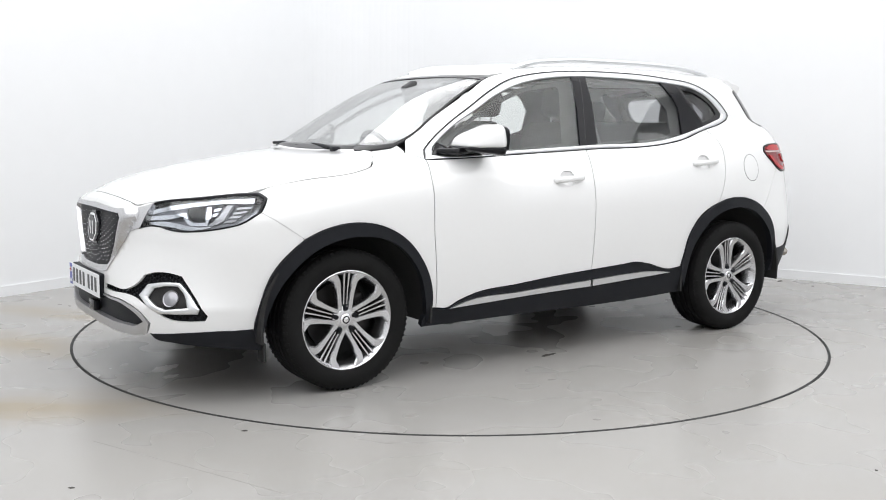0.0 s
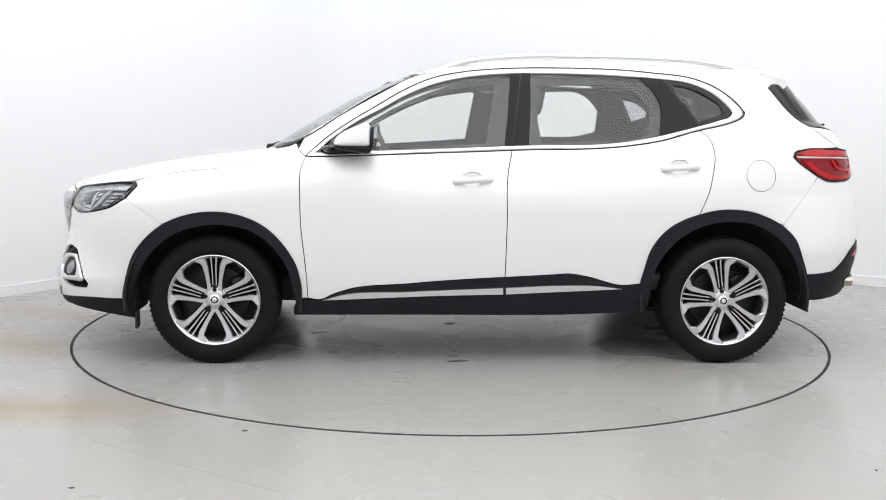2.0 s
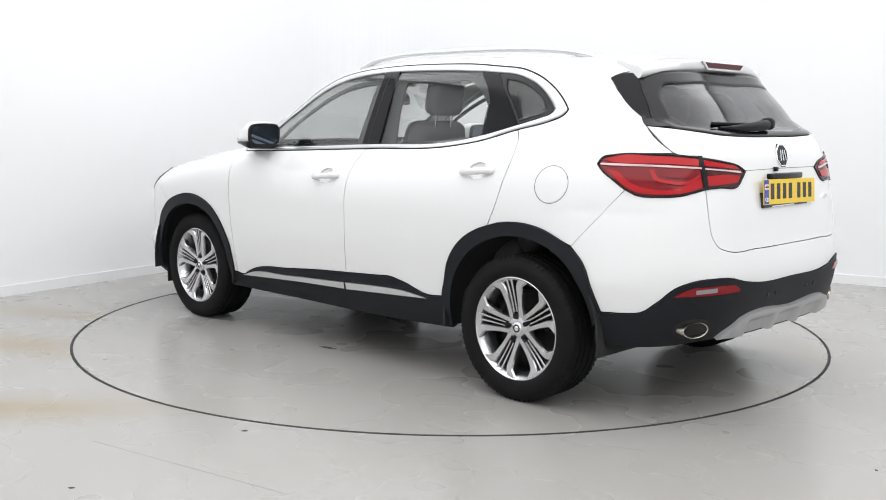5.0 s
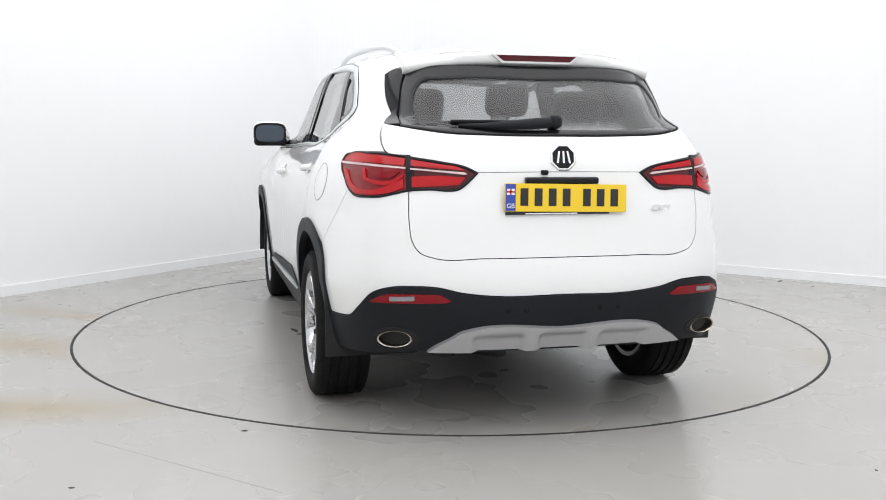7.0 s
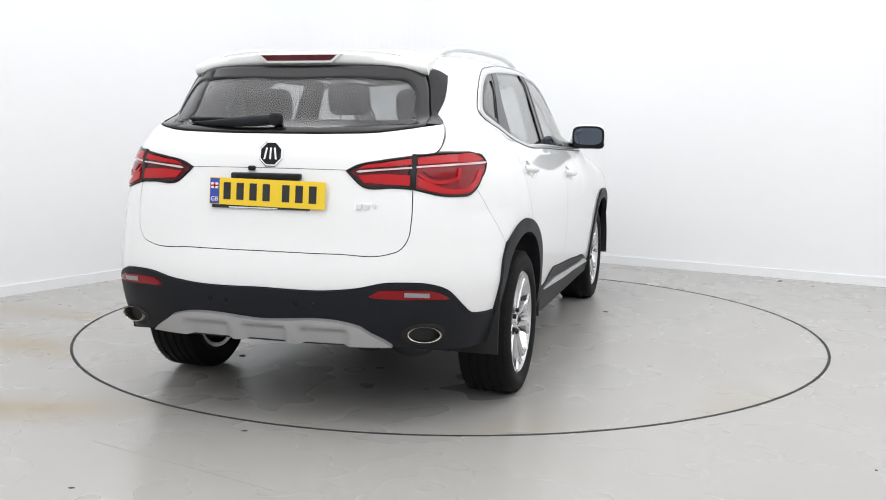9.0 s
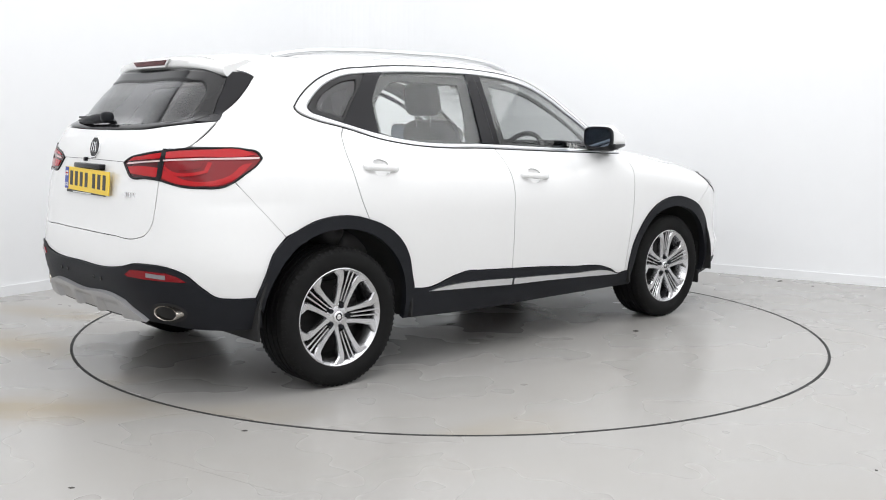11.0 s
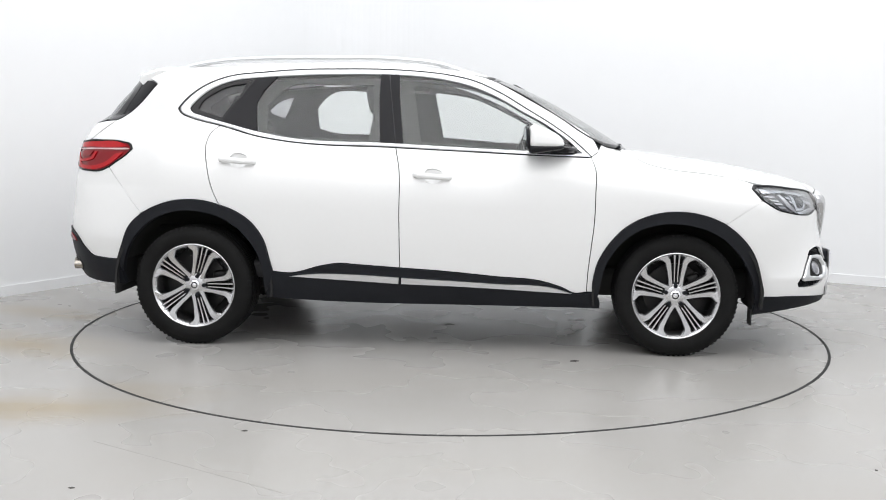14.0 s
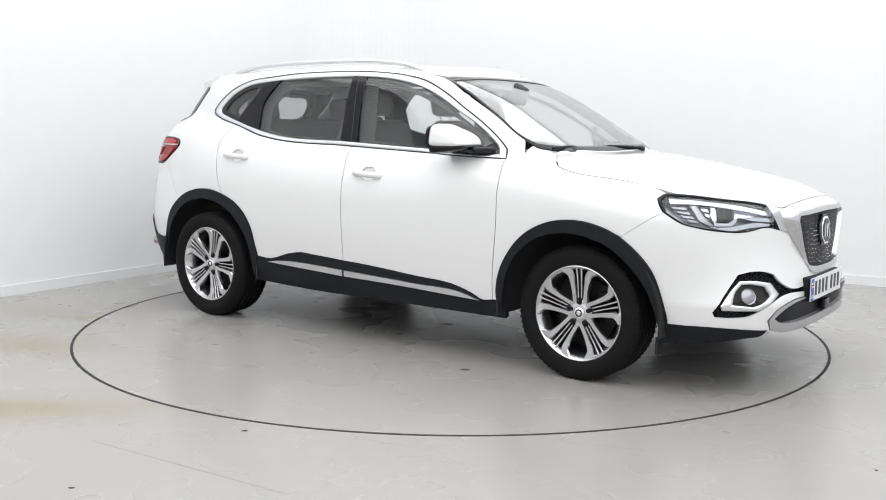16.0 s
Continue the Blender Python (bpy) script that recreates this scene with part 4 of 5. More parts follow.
sheet("grille_surround", "nose", flip(GR_OUT), M_alloy, grille, holes=[flip(GR_IN)], lift=0.006, depth=0.026, gap=0.0005, step=0.02, corner=30, label="satin chrome grille surround")
def pegs(name, way, poly, spots, r0, r1, tall, lift, mat, parent):
    """Small four-sided pegs at flat places on the body, in one mesh."""
    q = np.array(spots)
    q = q[inside(poly, q)]
    c, n = lay(way, q), normals_of(way, q)
    v, f = [], []
    for p, nn in zip(c + n * lift, n):
        s = np.cross(nn, (0, 0, 1))
        s /= np.linalg.norm(s)
        u = np.cross(nn, s)
        k = len(v)
        for r, h in ((r0, 0), (r1, tall)):
            v += [p + s * r + nn * h, p + u * r + nn * h, p - s * r + nn * h, p - u * r + nn * h]
        f += [(k + i, k + (i + 1) % 4, k + 4 + (i + 1) % 4, k + 4 + i) for i in range(4)] + [(k + 4, k + 5, k + 6, k + 7)]
    ob = mesh_object(name, v, f, mat, parent)
    tidy(ob)
    return ob
def studs():
    """Rows of small chrome studs on thin black ribs, fanned out about the badge."""
    spots = []
    poly = shrink(bend(flip(GR_IN), 0.01), 0.01)
    for ring_i in range(3, 14):
        r = 0.030 * ring_i
        n = int(8 + 4.6 * ring_i)
        for k in range(n):
            a = 2 * math.pi * (k + 0.5 * (ring_i % 2)) / n
            spots.append((r * math.cos(a), 0.735 + r * math.sin(a) * 0.8))
    ob = pegs("grille_studs", "nose", poly, spots, 0.0029, 0.0015, 0.004, -0.012, M_alloy, grille)
    return tagged(ob, "small chrome studs", kind="stuff")
studs()

def octagon(r, k=1.0):
    return [(r * math.cos(math.pi / 8 + i * math.pi / 4) * k, r * math.sin(math.pi / 8 + i * math.pi / 4)) for i in range(8)]
def badge(parent, m, r):
    """An eight-sided chrome badge with a black field and plain chrome strokes."""
    b = slab("badge", octagon(r), m, M_chrome, parent, 0.012, 0.004, "eight-sided black and chrome badge")
    slab("badge_field", octagon(r * 0.84), m @ Matrix.Translation((0, 0, 0.0115)), M_gloss, b, 0.002)
    up = m @ Matrix.Translation((0, 0, 0.013))
    for x0, x1 in ((-0.45, -0.30), (0.0, 0.0), (0.45, 0.30)):
        slab("badge_stroke", [((x0 - 0.07) * r, -0.42 * r), ((x0 + 0.07) * r, -0.42 * r), ((x1 + 0.07) * r, 0.42 * r), ((x1 - 0.07) * r, 0.42 * r)], up, M_chrome, b, 0.003)
    return b
FACE_F = Matrix(((0, 0, 1, 0), (1, 0, 0, 0), (0, 1, 0, 0), (0, 0, 0, 1)))
FACE_R = Matrix(((0, 0, -1, 0), (-1, 0, 0, 0), (0, 1, 0, 0), (0, 0, 0, 1)))
slab("badge_plinth", octagon(0.088), Matrix.Translation((2.25, 0, 0.752)) @ FACE_F, M_gloss, grille, 0.03, 0.006)
badge(grille, Matrix.Translation((2.28, 0, 0.752)) @ pose(0, 0, 0, 0, -4, 0) @ FACE_F, 0.075)

for s in (1, -1):
    o = FOG if s > 0 else mirrored(FOG)
    f = sheet("fog_light_surround", "nose", o, M_clad, car, lift=-0.022, depth=0.01, gap=-0.003, label="black honeycomb fog lamp surround")
    fo = [(2.237, 0.529, 0.490), (2.203, 0.556, 0.542), (2.15, 0.63, 0.556), (2.107, 0.695, 0.558), (2.088, 0.726, 0.526), (2.052, 0.781, 0.445), (2.058, 0.775, 0.424), (2.193, 0.653, 0.421), (2.223, 0.608, 0.447)]
    cy, cz = 0.69, 0.49
    fo2 = nose([(x, s * y, z) for x, y, z in fo])
    ca, cb = np.mean([p[0] for p in fo2]), np.mean([p[1] for p in fo2])
    fi2 = nose([(x, s * y, z) for x, y, z in ((2.214, 0.575, 0.488), (2.193, 0.592, 0.528), (2.15, 0.65, 0.54), (2.114, 0.692, 0.541), (2.100, 0.721, 0.511), (2.097, 0.752, 0.452), (2.176, 0.678, 0.438), (2.200, 0.632, 0.459))])
    band("fog_light_bezel", "nose", fo2, fi2, M_satin, f, lift=0.004, depth=0.03, n=140, corner=24, label="satin chrome bezel")
    sheet("fog_light_bowl", "nose", fi2, M_iron, f, lift=-0.012, depth=0.006, gap=-0.003)
    q = np.array([[ca + 0.012 * s, cb]])
    c, nn = lay("nose", q)[0], normals_of("nose", q)[0]
    lathe_at("fog_light", [(0.0, 0.008), (0.02, 0.006), (0.033, 0.0), (0.038, 0.003), (0.040, -0.02), (0.0, -0.02)], c - nn * 0.010, nn, M_bowl2, f, "round fog lamp")
    # black chin below the bumper
    way = "left" if s > 0 else "right"
    sheet("chin", way, [(1.825, 0.344), (1.994, 0.346), (2.123, 0.338), (2.215, 0.327), (2.20, 0.305), (2.134, 0.288), (2.025, 0.272), (1.874, 0.250), (1.775, 0.235), (1.785, 0.30)], M_clad, car, lift=0.004, depth=0.02, label="black plastic chin below the bumper")
    block("mud_flap", (1.768, s * 0.80, 0.225), (0.012, 0.07, 0.09), M_dark, car, 0.004)
    # dark blocks added to hide the white panel backs behind the bumper ends
    block("bumper_gap_blocker", (1.80, s * 0.66, 0.36), (0.05, 0.30, 0.22), M_dark, car, 0.02)
    block("bumper_gap_blocker", (-1.80, s * 0.66, 0.42), (0.05, 0.34, 0.20), M_dark, car, 0.02)
    # honeycomb ribs of the surround
    poly = shrink(bend(o, 0.01), 0.004)
    lo, hi = poly.min(0), poly.max(0)
    spots = [(lo[0] + 0.016 * i, lo[1] + 0.018 * j + (0.009 if i % 2 else 0)) for i in range(60) for j in range(14)]
    h = pegs("honeycomb", "nose", poly, spots, 0.009, 0.004, 0.008, -0.022, M_gloss, f)
    tagged(h, kind="stuff")

# silver skid plate and lower grille
LOW = nose([(2.303, 0.0, 0.446), (2.293, 0.286, 0.444), (2.27, 0.44, 0.437), (2.245, 0.53, 0.408), (2.225, 0.572, 0.378), (2.24, 0.53, 0.356), (2.27, 0.42, 0.346), (2.296, 0.25, 0.342), (2.303, 0.0, 0.340)])
SKID = nose([(2.303, 0.0, 0.455), (2.293, 0.286, 0.454), (2.275, 0.451, 0.451), (2.241, 0.566, 0.415), (2.217, 0.605, 0.372), (2.22, 0.588, 0.322), (2.24, 0.53, 0.308), (2.27, 0.42, 0.300), (2.29, 0.2, 0.296), (2.295, 0.0, 0.295)])
skid = sheet("front_skid_plate", "nose", flip(SKID), M_silver, car, holes=[flip(LOW)], lift=0.006, depth=0.03, label="silver skid plate under the front bumper")
sheet("lower_grille", "nose", flip(LOW), M_clad, skid, lift=-0.02, depth=0.01, gap=-0.004)
block("radar_sensor", (2.296, 0.02, 0.375), (0.03, 0.09, 0.05), M_gloss, skid, 0.006)

def plate(name, m, face, label, text_h=0.070):
    """A number plate with a blue band and plain bars for its writing."""
    p = slab(name, [(-0.26, -0.0555), (0.26, -0.0555), (0.26, 0.0555), (-0.26, 0.0555)], m, face, car, 0.004, 0.001, label)
    slab("blue_band", [(-0.257, -0.053), (-0.215, -0.053), (-0.215, 0.053), (-0.257, 0.053)], m @ Matrix.Translation((0, 0, 0.004)), M_blue, p, 0.0012)
    x = -0.195
    for k in range(7):
        if k == 4:
            x += 0.028
        slab("plate_bar", [(x, -text_h / 2), (x + 0.033, -text_h / 2), (x + 0.033, text_h / 2), (x, text_h / 2)], m @ Matrix.Translation((0, 0.002, 0.004)), M_ink, p, 0.001)
        x += 0.0595
    cu = bpy.data.curves.new("country_letters", "FONT")
    cu.body, cu.size, cu.align_x, cu.extrude = "GB", 0.026, "CENTER", 0.0005
    tmp = bpy.data.objects.new("country_letters", cu)
    scene.collection.objects.link(tmp)
    bpy.context.view_layer.update()
    me = bpy.data.meshes.new_from_object(tmp.evaluated_get(bpy.context.evaluated_depsgraph_get()))
    bpy.data.objects.remove(tmp)
    me.transform(m @ Matrix.Translation((-0.236, -0.042, 0.0058)))
    me.materials.clear()
    me.materials.append(M_white)
    ob = new("country_letters", me)
    ob.parent = p
    u = m @ Matrix.Translation((-0.236, 0.022, 0.0052))
    slab("flag", [(-0.016, -0.012), (0.016, -0.012), (0.016, 0.012), (-0.016, 0.012)], u, M_white, p, 0.0006)
    for o in ([(-0.016, -0.003), (0.016, -0.003), (0.016, 0.003), (-0.016, 0.003)], [(-0.003, -0.012), (0.003, -0.012), (0.003, 0.012), (-0.003, 0.012)]):
        slab("flag_cross", o, u @ Matrix.Translation((0, 0, 0.0005 + 0.0002 * len(o[0]))), M_red, p, 0.0004)
    return p
block("plate_holder", (2.288, -0.06, 0.487), (0.05, 0.50, 0.115), M_clad, car, 0.012, label="black front plate holder")
plate("front_number_plate", Matrix.Translation((2.319, -0.06, 0.488)) @ FACE_F, M_white, "white front number plate with a blue band")

# ---- the rear ----
BLACK_TOP = [(-2.235, 0.0, 0.594), (-2.231, 0.33, 0.599), (-2.222, 0.428, 0.612), (-2.207, 0.52, 0.633), (-2.182, 0.606, 0.637), (-2.13, 0.704, 0.627), (-2.083, 0.756, 0.602)]
side_top = [on_side(-2.017, 0.536), on_side(-1.958, 0.492), on_side(-1.90, 0.484), on_side(-1.796, 0.479)]
GATE_LOW = [(-2.215, 0.0, 0.741), (-2.213, 0.325, 0.742), (-2.189, 0.538, 0.748), (-2.175, 0.581, 0.764), (-2.159, 0.611, 0.807), (-2.147, 0.621, 0.873), (-2.122, 0.619, 1.004)]
rb = tail(GATE_LOW) + tail(TAILLAMP[11:6:-1]) + tail([on_side(-1.75, 0.871), on_side(-1.644, 0.747), on_side(-1.709, 0.679), on_side(-1.757, 0.573)]) + tail(side_top[::-1]) + tail(BLACK_TOP[::-1])
sheet("rear_bumper", "tail", flip(rb), M_paint, car, label="white rear bumper", gap=0.0012)
black = tail(BLACK_TOP) + tail(side_top) + tail([on_side(-1.765, 0.40), on_side(-1.752, 0.335), on_side(-1.90, 0.335), on_side(-2.02, 0.345), (-2.14, 0.60, 0.365), (-2.17, 0.40, 0.362), (-2.18, 0.0, 0.360)])
rc = sheet("rear_bumper_cladding", "tail", flip(black), M_clad, car, lift=0.008, depth=0.03, label="black plastic lower rear bumper")
sk = tail([(-2.2, 0.0, 0.466), (-2.2, 0.395, 0.466), (-2.2, 0.425, 0.458), (-2.19, 0.455, 0.438), (-2.16, 0.545, 0.384), (-2.15, 0.55, 0.376), (-2.17, 0.28, 0.370), (-2.18, 0.0, 0.370)])
def scallops(v):
    """Three hollows with slanting flanks along the lower edge."""
    y = v[:, 0]
    h = np.zeros(len(v))
    for c in (-0.285, 0.0, 0.285):
        w = np.clip((0.118 - np.abs(y - c)) / 0.03, 0, 1) * np.clip((0.447 - v[:, 1]) / 0.02, 0, 1)
        h = np.maximum(h, w)
    return -0.019 * h
sheet("rear_skid_plate", "tail", flip(sk), M_silver, car, lift=0.030, depth=0.03, step=0.012, puff=scallops, label="silver rear skid plate with three hollows")
for s in (1, -1):
    m = (lambda o: o) if s > 0 else mirrored
    r = sheet("rear_reflector", "tail", m(tail([(-2.072, 0.763, 0.566), (-2.103, 0.735, 0.590), (-2.136, 0.694, 0.606), (-2.18, 0.60, 0.609), (-2.209, 0.509, 0.608), (-2.217, 0.462, 0.580), (-2.213, 0.484, 0.571), (-2.081, 0.755, 0.563)])), M_deep, car, lift=0.012, depth=0.02, corner=14, label="red rear reflector")
    sheet("reflector_window", "tail", m(tail([(-2.13, 0.69, 0.594), (-2.175, 0.60, 0.600), (-2.175, 0.60, 0.580), (-2.13, 0.69, 0.575)])), M_bowl2, r, lift=0.0145, depth=0.01, gap=0.001, step=0.012, corner=14)
    ex = tail([(-2.12, s * 0.668, 0.42)])[0]
    c = lay("tail", [ex])[0]
    ell = lambda k: [(0.072 * k * math.cos(a * math.pi / 20), 0.034 * k * math.sin(a * math.pi / 20)) for a in range(40)]
    v, f = [], []
    prof = ((1.0, -0.06), (1.0, 0.036), (0.96, 0.046), (0.88, 0.044), (0.82, 0.030), (0.80, -0.05))
    turn = Matrix.Translation(Vector((c[0] + 0.018, c[1], c[2]))) @ pose(0, 0, 0, 0, 0, s * -18)
    for k, d in prof:
        v += [turn @ Vector((-d, x, z)) for x, z in ell(k)]
    for i in range(len(prof) - 1):
        f += [(i * 40 + j, i * 40 + (j + 1) % 40, (i + 1) * 40 + (j + 1) % 40, (i + 1) * 40 + j) for j in range(40)]
    e = mesh_object("exhaust_tip", v, f, M_tip, car, True, "oval chrome exhaust tip")
    tidy(e, 50)
    mesh_object("exhaust_inside", [turn @ Vector((0.03, x, z)) for x, z in ell(0.86)], [tuple(range(40))], M_dark, e)
    sheet("exhaust_recess", "tail", [(ex[0] + 0.088 * math.cos(a * math.pi / 16), ex[1] + 0.002 + 0.046 * math.sin(a * math.pi / 16)) for a in range(32)], M_dark, rc, lift=0.0105, depth=0.012, gap=0.0)
for y in (-0.235, -0.155, 0.16, 0.235):
    q = tail([(-2.23, y, 0.535)])
    lathe_at("parking_sensor", [(0.0, 0.004), (0.009, 0.003), (0.011, 0.0), (0.011, -0.01)], lay("tail", q)[0] + normals_of("tail", q)[0] * 0.008, normals_of("tail", q)[0], M_gloss, rc, n=16)

GATE_TOP = [on_side(-2.014, 1.153), on_side(-1.935, 1.21), on_side(-1.853, 1.268), (-1.958, 0.612, 1.256), (-2.03, 0.54, 1.243), (-2.076, 0.467, 1.232), (-2.101, 0.275, 1.224), (-2.11, 0.0, 1.222)]
INNER = tail([(-2.085, 0.609, 1.140), (-2.132, 0.493, 1.122), (-2.150, 0.389, 1.100), (-2.156, 0.343, 1.077), (-2.161, 0.380, 1.042), (-2.163, 0.411, 1.016), (-2.145, 0.547, 1.008), (-2.124, 0.610, 1.005), (-2.108, 0.609, 1.069)])
gate = tail(GATE_LOW) + tail([(-2.108, 0.620, 1.069), (-2.083, 0.618, 1.143)]) + tail(GATE_TOP)
tg = sheet("tailgate", "tail", flip(gate), M_paint, car, holes=[INNER, mirrored(INNER)], label="white tailgate")
for s in (1, -1):
    m = (lambda o: o) if s > 0 else mirrored
    l = sheet("inner_tail_light", "tail", m(INNER), M_maroon, tg, lift=0.001, depth=0.02, gap=0.0, label="red pointed lamp on the tailgate")
    ca, cb = np.mean([p[0] for p in INNER]), np.mean([p[1] for p in INNER])
    band("rim", "tail", m(INNER), m([(ca + (a - ca) * 0.88, cb + (b - cb) * 0.80) for a, b in INNER]), M_gloss, l, lift=0.006, n=120)
    sheet("light_strip", "tail", m(tail([(-2.105, 0.607, 1.093), (-2.153, 0.403, 1.078), (-2.155, 0.391, 1.071), (-2.155, 0.403, 1.069), (-2.106, 0.608, 1.087)])), M_pale, l, lift=0.009, depth=0.006, gap=0.0, step=0.02, curve=False, label="pale light strip")
    sheet("red_lens", "tail", m(tail([(-2.095, 0.603, 1.126), (-2.135, 0.494, 1.109), (-2.149, 0.414, 1.093), (-2.152, 0.402, 1.085), (-2.102, 0.606, 1.102)])), M_red, l, lift=0.0065, depth=0.006, gap=0.0, step=0.02)
    sheet("red_lens", "tail", m(tail([(-2.112, 0.610, 1.060), (-2.144, 0.498, 1.065), (-2.157, 0.399, 1.058), (-2.160, 0.425, 1.030), (-2.147, 0.523, 1.024), (-2.122, 0.609, 1.019)])), M_red, l, lift=0.0065, depth=0.006, gap=0.0, step=0.02)
    sheet("lamp_joint", "tail", m(tail([(-2.085, 0.602, 1.143), (-2.083, 0.622, 1.143), (-2.108, 0.624, 1.069), (-2.122, 0.625, 1.003), (-2.124, 0.604, 1.003), (-2.108, 0.602, 1.069)])), M_gloss, l, lift=0.0072, depth=0.008, gap=0.0, step=0.02)
    # black corner beside the rear glass
    way = "left" if s > 0 else "right"
    edge = [(float(p[0]) - 0.004, float(p[2])) for p in lay("rear", [(0.548, 1.498), (0.575, 1.43), (0.592, 1.36), (0.607, 1.30), (0.615, 1.264)])]
    sheet("glass_corner_trim", way, [(-1.632, 1.475), (-1.66, 1.490)] + edge + [(-1.851, 1.268), (-1.79, 1.313), (-1.735, 1.360)], M_gloss, car, lift=0.003, depth=0.02, gap=0.001, label="gloss black trim beside the rear glass")
rg = [(0.0, 1.512), (0.40, 1.512), (0.545, 1.50), (0.575, 1.43), (0.592, 1.36), (0.607, 1.30), (0.617, 1.260), (0.57, 1.252), (0.467, 1.236), (0.275, 1.228), (0.0, 1.226)]
w = sheet("rear_screen", "rear", flip(rg), M_tint, car, lift=-0.002, depth=0.005, gap=0.001, step=0.05, label="smoked rear screen")
w.visible_shadow = False
rg_in = [(0.0, 1.455), (0.40, 1.452), (0.50, 1.44), (0.535, 1.40), (0.555, 1.31), (0.53, 1.275), (0.45, 1.262), (0.38, 1.255), (0.0, 1.248)]
band("rear_screen_edge", "rear", flip(rg), flip(rg_in), M_frit, car, lift=0.001, depth=0.012, n=300, label="black ceramic border of the rear screen")
def spoiler():
    rows, n = [], 41
    v, f = [], []
    for i in range(n):
        y = -0.560 + 1.12 * i / (n - 1)
        k = abs(y) / 0.560
        xe = -1.842 + 0.085 * k ** 3
        ze = 1.570 - 0.045 * k ** 2.5
        xs = -1.50 - 0.12 * k ** 2
        yy = min(abs(y), 0.535)
        zs = float(lay("top", [(xs, yy)])[0][2])
        zm = float(lay("top", [(-1.68, yy * 0.98)])[0][2])
        sec = [(xs, zs - 0.004), (xs, zs + 0.001), (xs * 0.5 - 0.84, (zs + zm) / 2 + 0.005), (-1.70 + 0.02 * k, zm * 0.4 + ze * 0.6 + 0.008), (xe + 0.02, ze + 0.002), (xe, ze - 0.006), (xe - 0.003, ze - 0.03), (xe + 0.012, ze - 0.050), (xe + 0.06, ze - 0.058), (-1.66, ze - 0.06)]
        v += [(x, y, z) for x, z in sec]
    m = len(sec)
    for i in range(n - 1):
        f += [(i * m + k, i * m + (k + 1) % m, (i + 1) * m + (k + 1) % m, (i + 1) * m + k) for k in range(m)]
    f += [tuple(range(m)), tuple(range((n - 1) * m, n * m))[::-1]]
    ob = mesh_object("roof_spoiler", v, f, M_paint, car, True, "white roof spoiler over the rear glass")
    tidy(ob, 60)
    return ob
sp = spoiler()
slab("brake_light_frame", [(-0.205, 0.018), (0.205, 0.018), (0.155, -0.021), (-0.155, -0.021)], Matrix.Translation((-1.840, 0, 1.545)) @ pose(0, 0, 0, 0, -4, 0) @ FACE_R, M_paint, sp, 0.010, 0.003)
slab("brake_light", [(-0.180, 0.012), (0.180, 0.012), (0.150, -0.012), (-0.150, -0.012)], Matrix.Translation((-1.849, 0, 1.546)) @ pose(0, 0, 0, 0, -4, 0) @ FACE_R, M_maroon, sp, 0.004, 0.001, "dark red high brake lamp")
# rear wiper
zp = 1.275
wp = tube("rear_wiper", [(-2.085, 0.02, 1.276), (-2.095, 0.08, 1.272), (-2.09, 0.20, 1.264), (-2.075, 0.31, 1.260), (-2.055, 0.40, 1.262)], [0.022, 0.024, 0.020, 0.012, 0.006], M_clad, car, n=10, label="black rear wiper")
block("wiper_pivot", (-2.08, 0.0, 1.280), (0.06, 0.055, 0.055), M_clad, wp, 0.02)
block("wiper_blade", (-2.062, 0.22, 1.279), (0.02, 0.42, 0.012), M_clad, wp, 0.004, (0, 0, -7))
# badge, plate and its recess lamp
badge(tg, Matrix.Translation((-2.141, -0.012, 1.136)) @ pose(0, 0, 0, 0, 12, 0) @ FACE_R, 0.058)
block("gate_handle", (-2.172, 0.0, 1.046), (0.04, 0.31, 0.028), M_gloss, tg, 0.008, label="black tailgate handle")
block("rear_camera", (-2.158, 0.07, 1.078), (0.03, 0.03, 0.02), M_gloss, tg, 0.006)
# thin dark line painting the shadow below the tailgate's ledge
band("gate_ledge_shade", "tail", tail([(-2.15, 0.36, 1.0795), (-2.155, 0.0, 1.0815), (-2.15, -0.36, 1.0795)]), tail([(-2.15, 0.36, 1.0775), (-2.155, 0.0, 1.079), (-2.15, -0.36, 1.0775)]), M_gap_shade, tg, lift=0.0006, depth=0.004, closed=False, n=60)
slab("plate_backing", [(-0.24, -0.068), (0.20, -0.068), (0.20, 0.0), (-0.24, 0.0)], Matrix.Translation((-2.168, 0.0, 0.978)) @ pose(0, 0, 0, 0, 5, 0) @ FACE_R, M_ink, tg, 0.024, 0.001, "black plate backing with a line of small bars")
plate("rear_number_plate", Matrix.Translation((-2.196, -0.012, 0.978)) @ pose(0, 0, 0, 1.0, 4, 0) @ FACE_R, M_yellow, "yellow rear number plate with a blue band")
slab("plate_backing_bar", [(-0.16, -0.0645), (0.06, -0.0645), (0.06, -0.0595), (-0.16, -0.0595)], Matrix.Translation((-2.1925, 0.0, 0.978)) @ pose(0, 0, 0, 0, 5, 0) @ FACE_R, M_white, tg, 0.001)
for k, x in enumerate((0.40, 0.43, 0.46)):
    slab("model_badge_bar", [(x, -0.010), (x + 0.022, -0.010), (x + 0.026, 0.010), (x + 0.004, 0.010)], Matrix.Translation((-2.178 + 0.008 * k, 0, 0.935)) @ FACE_R, M_chrome, tg, 0.012)

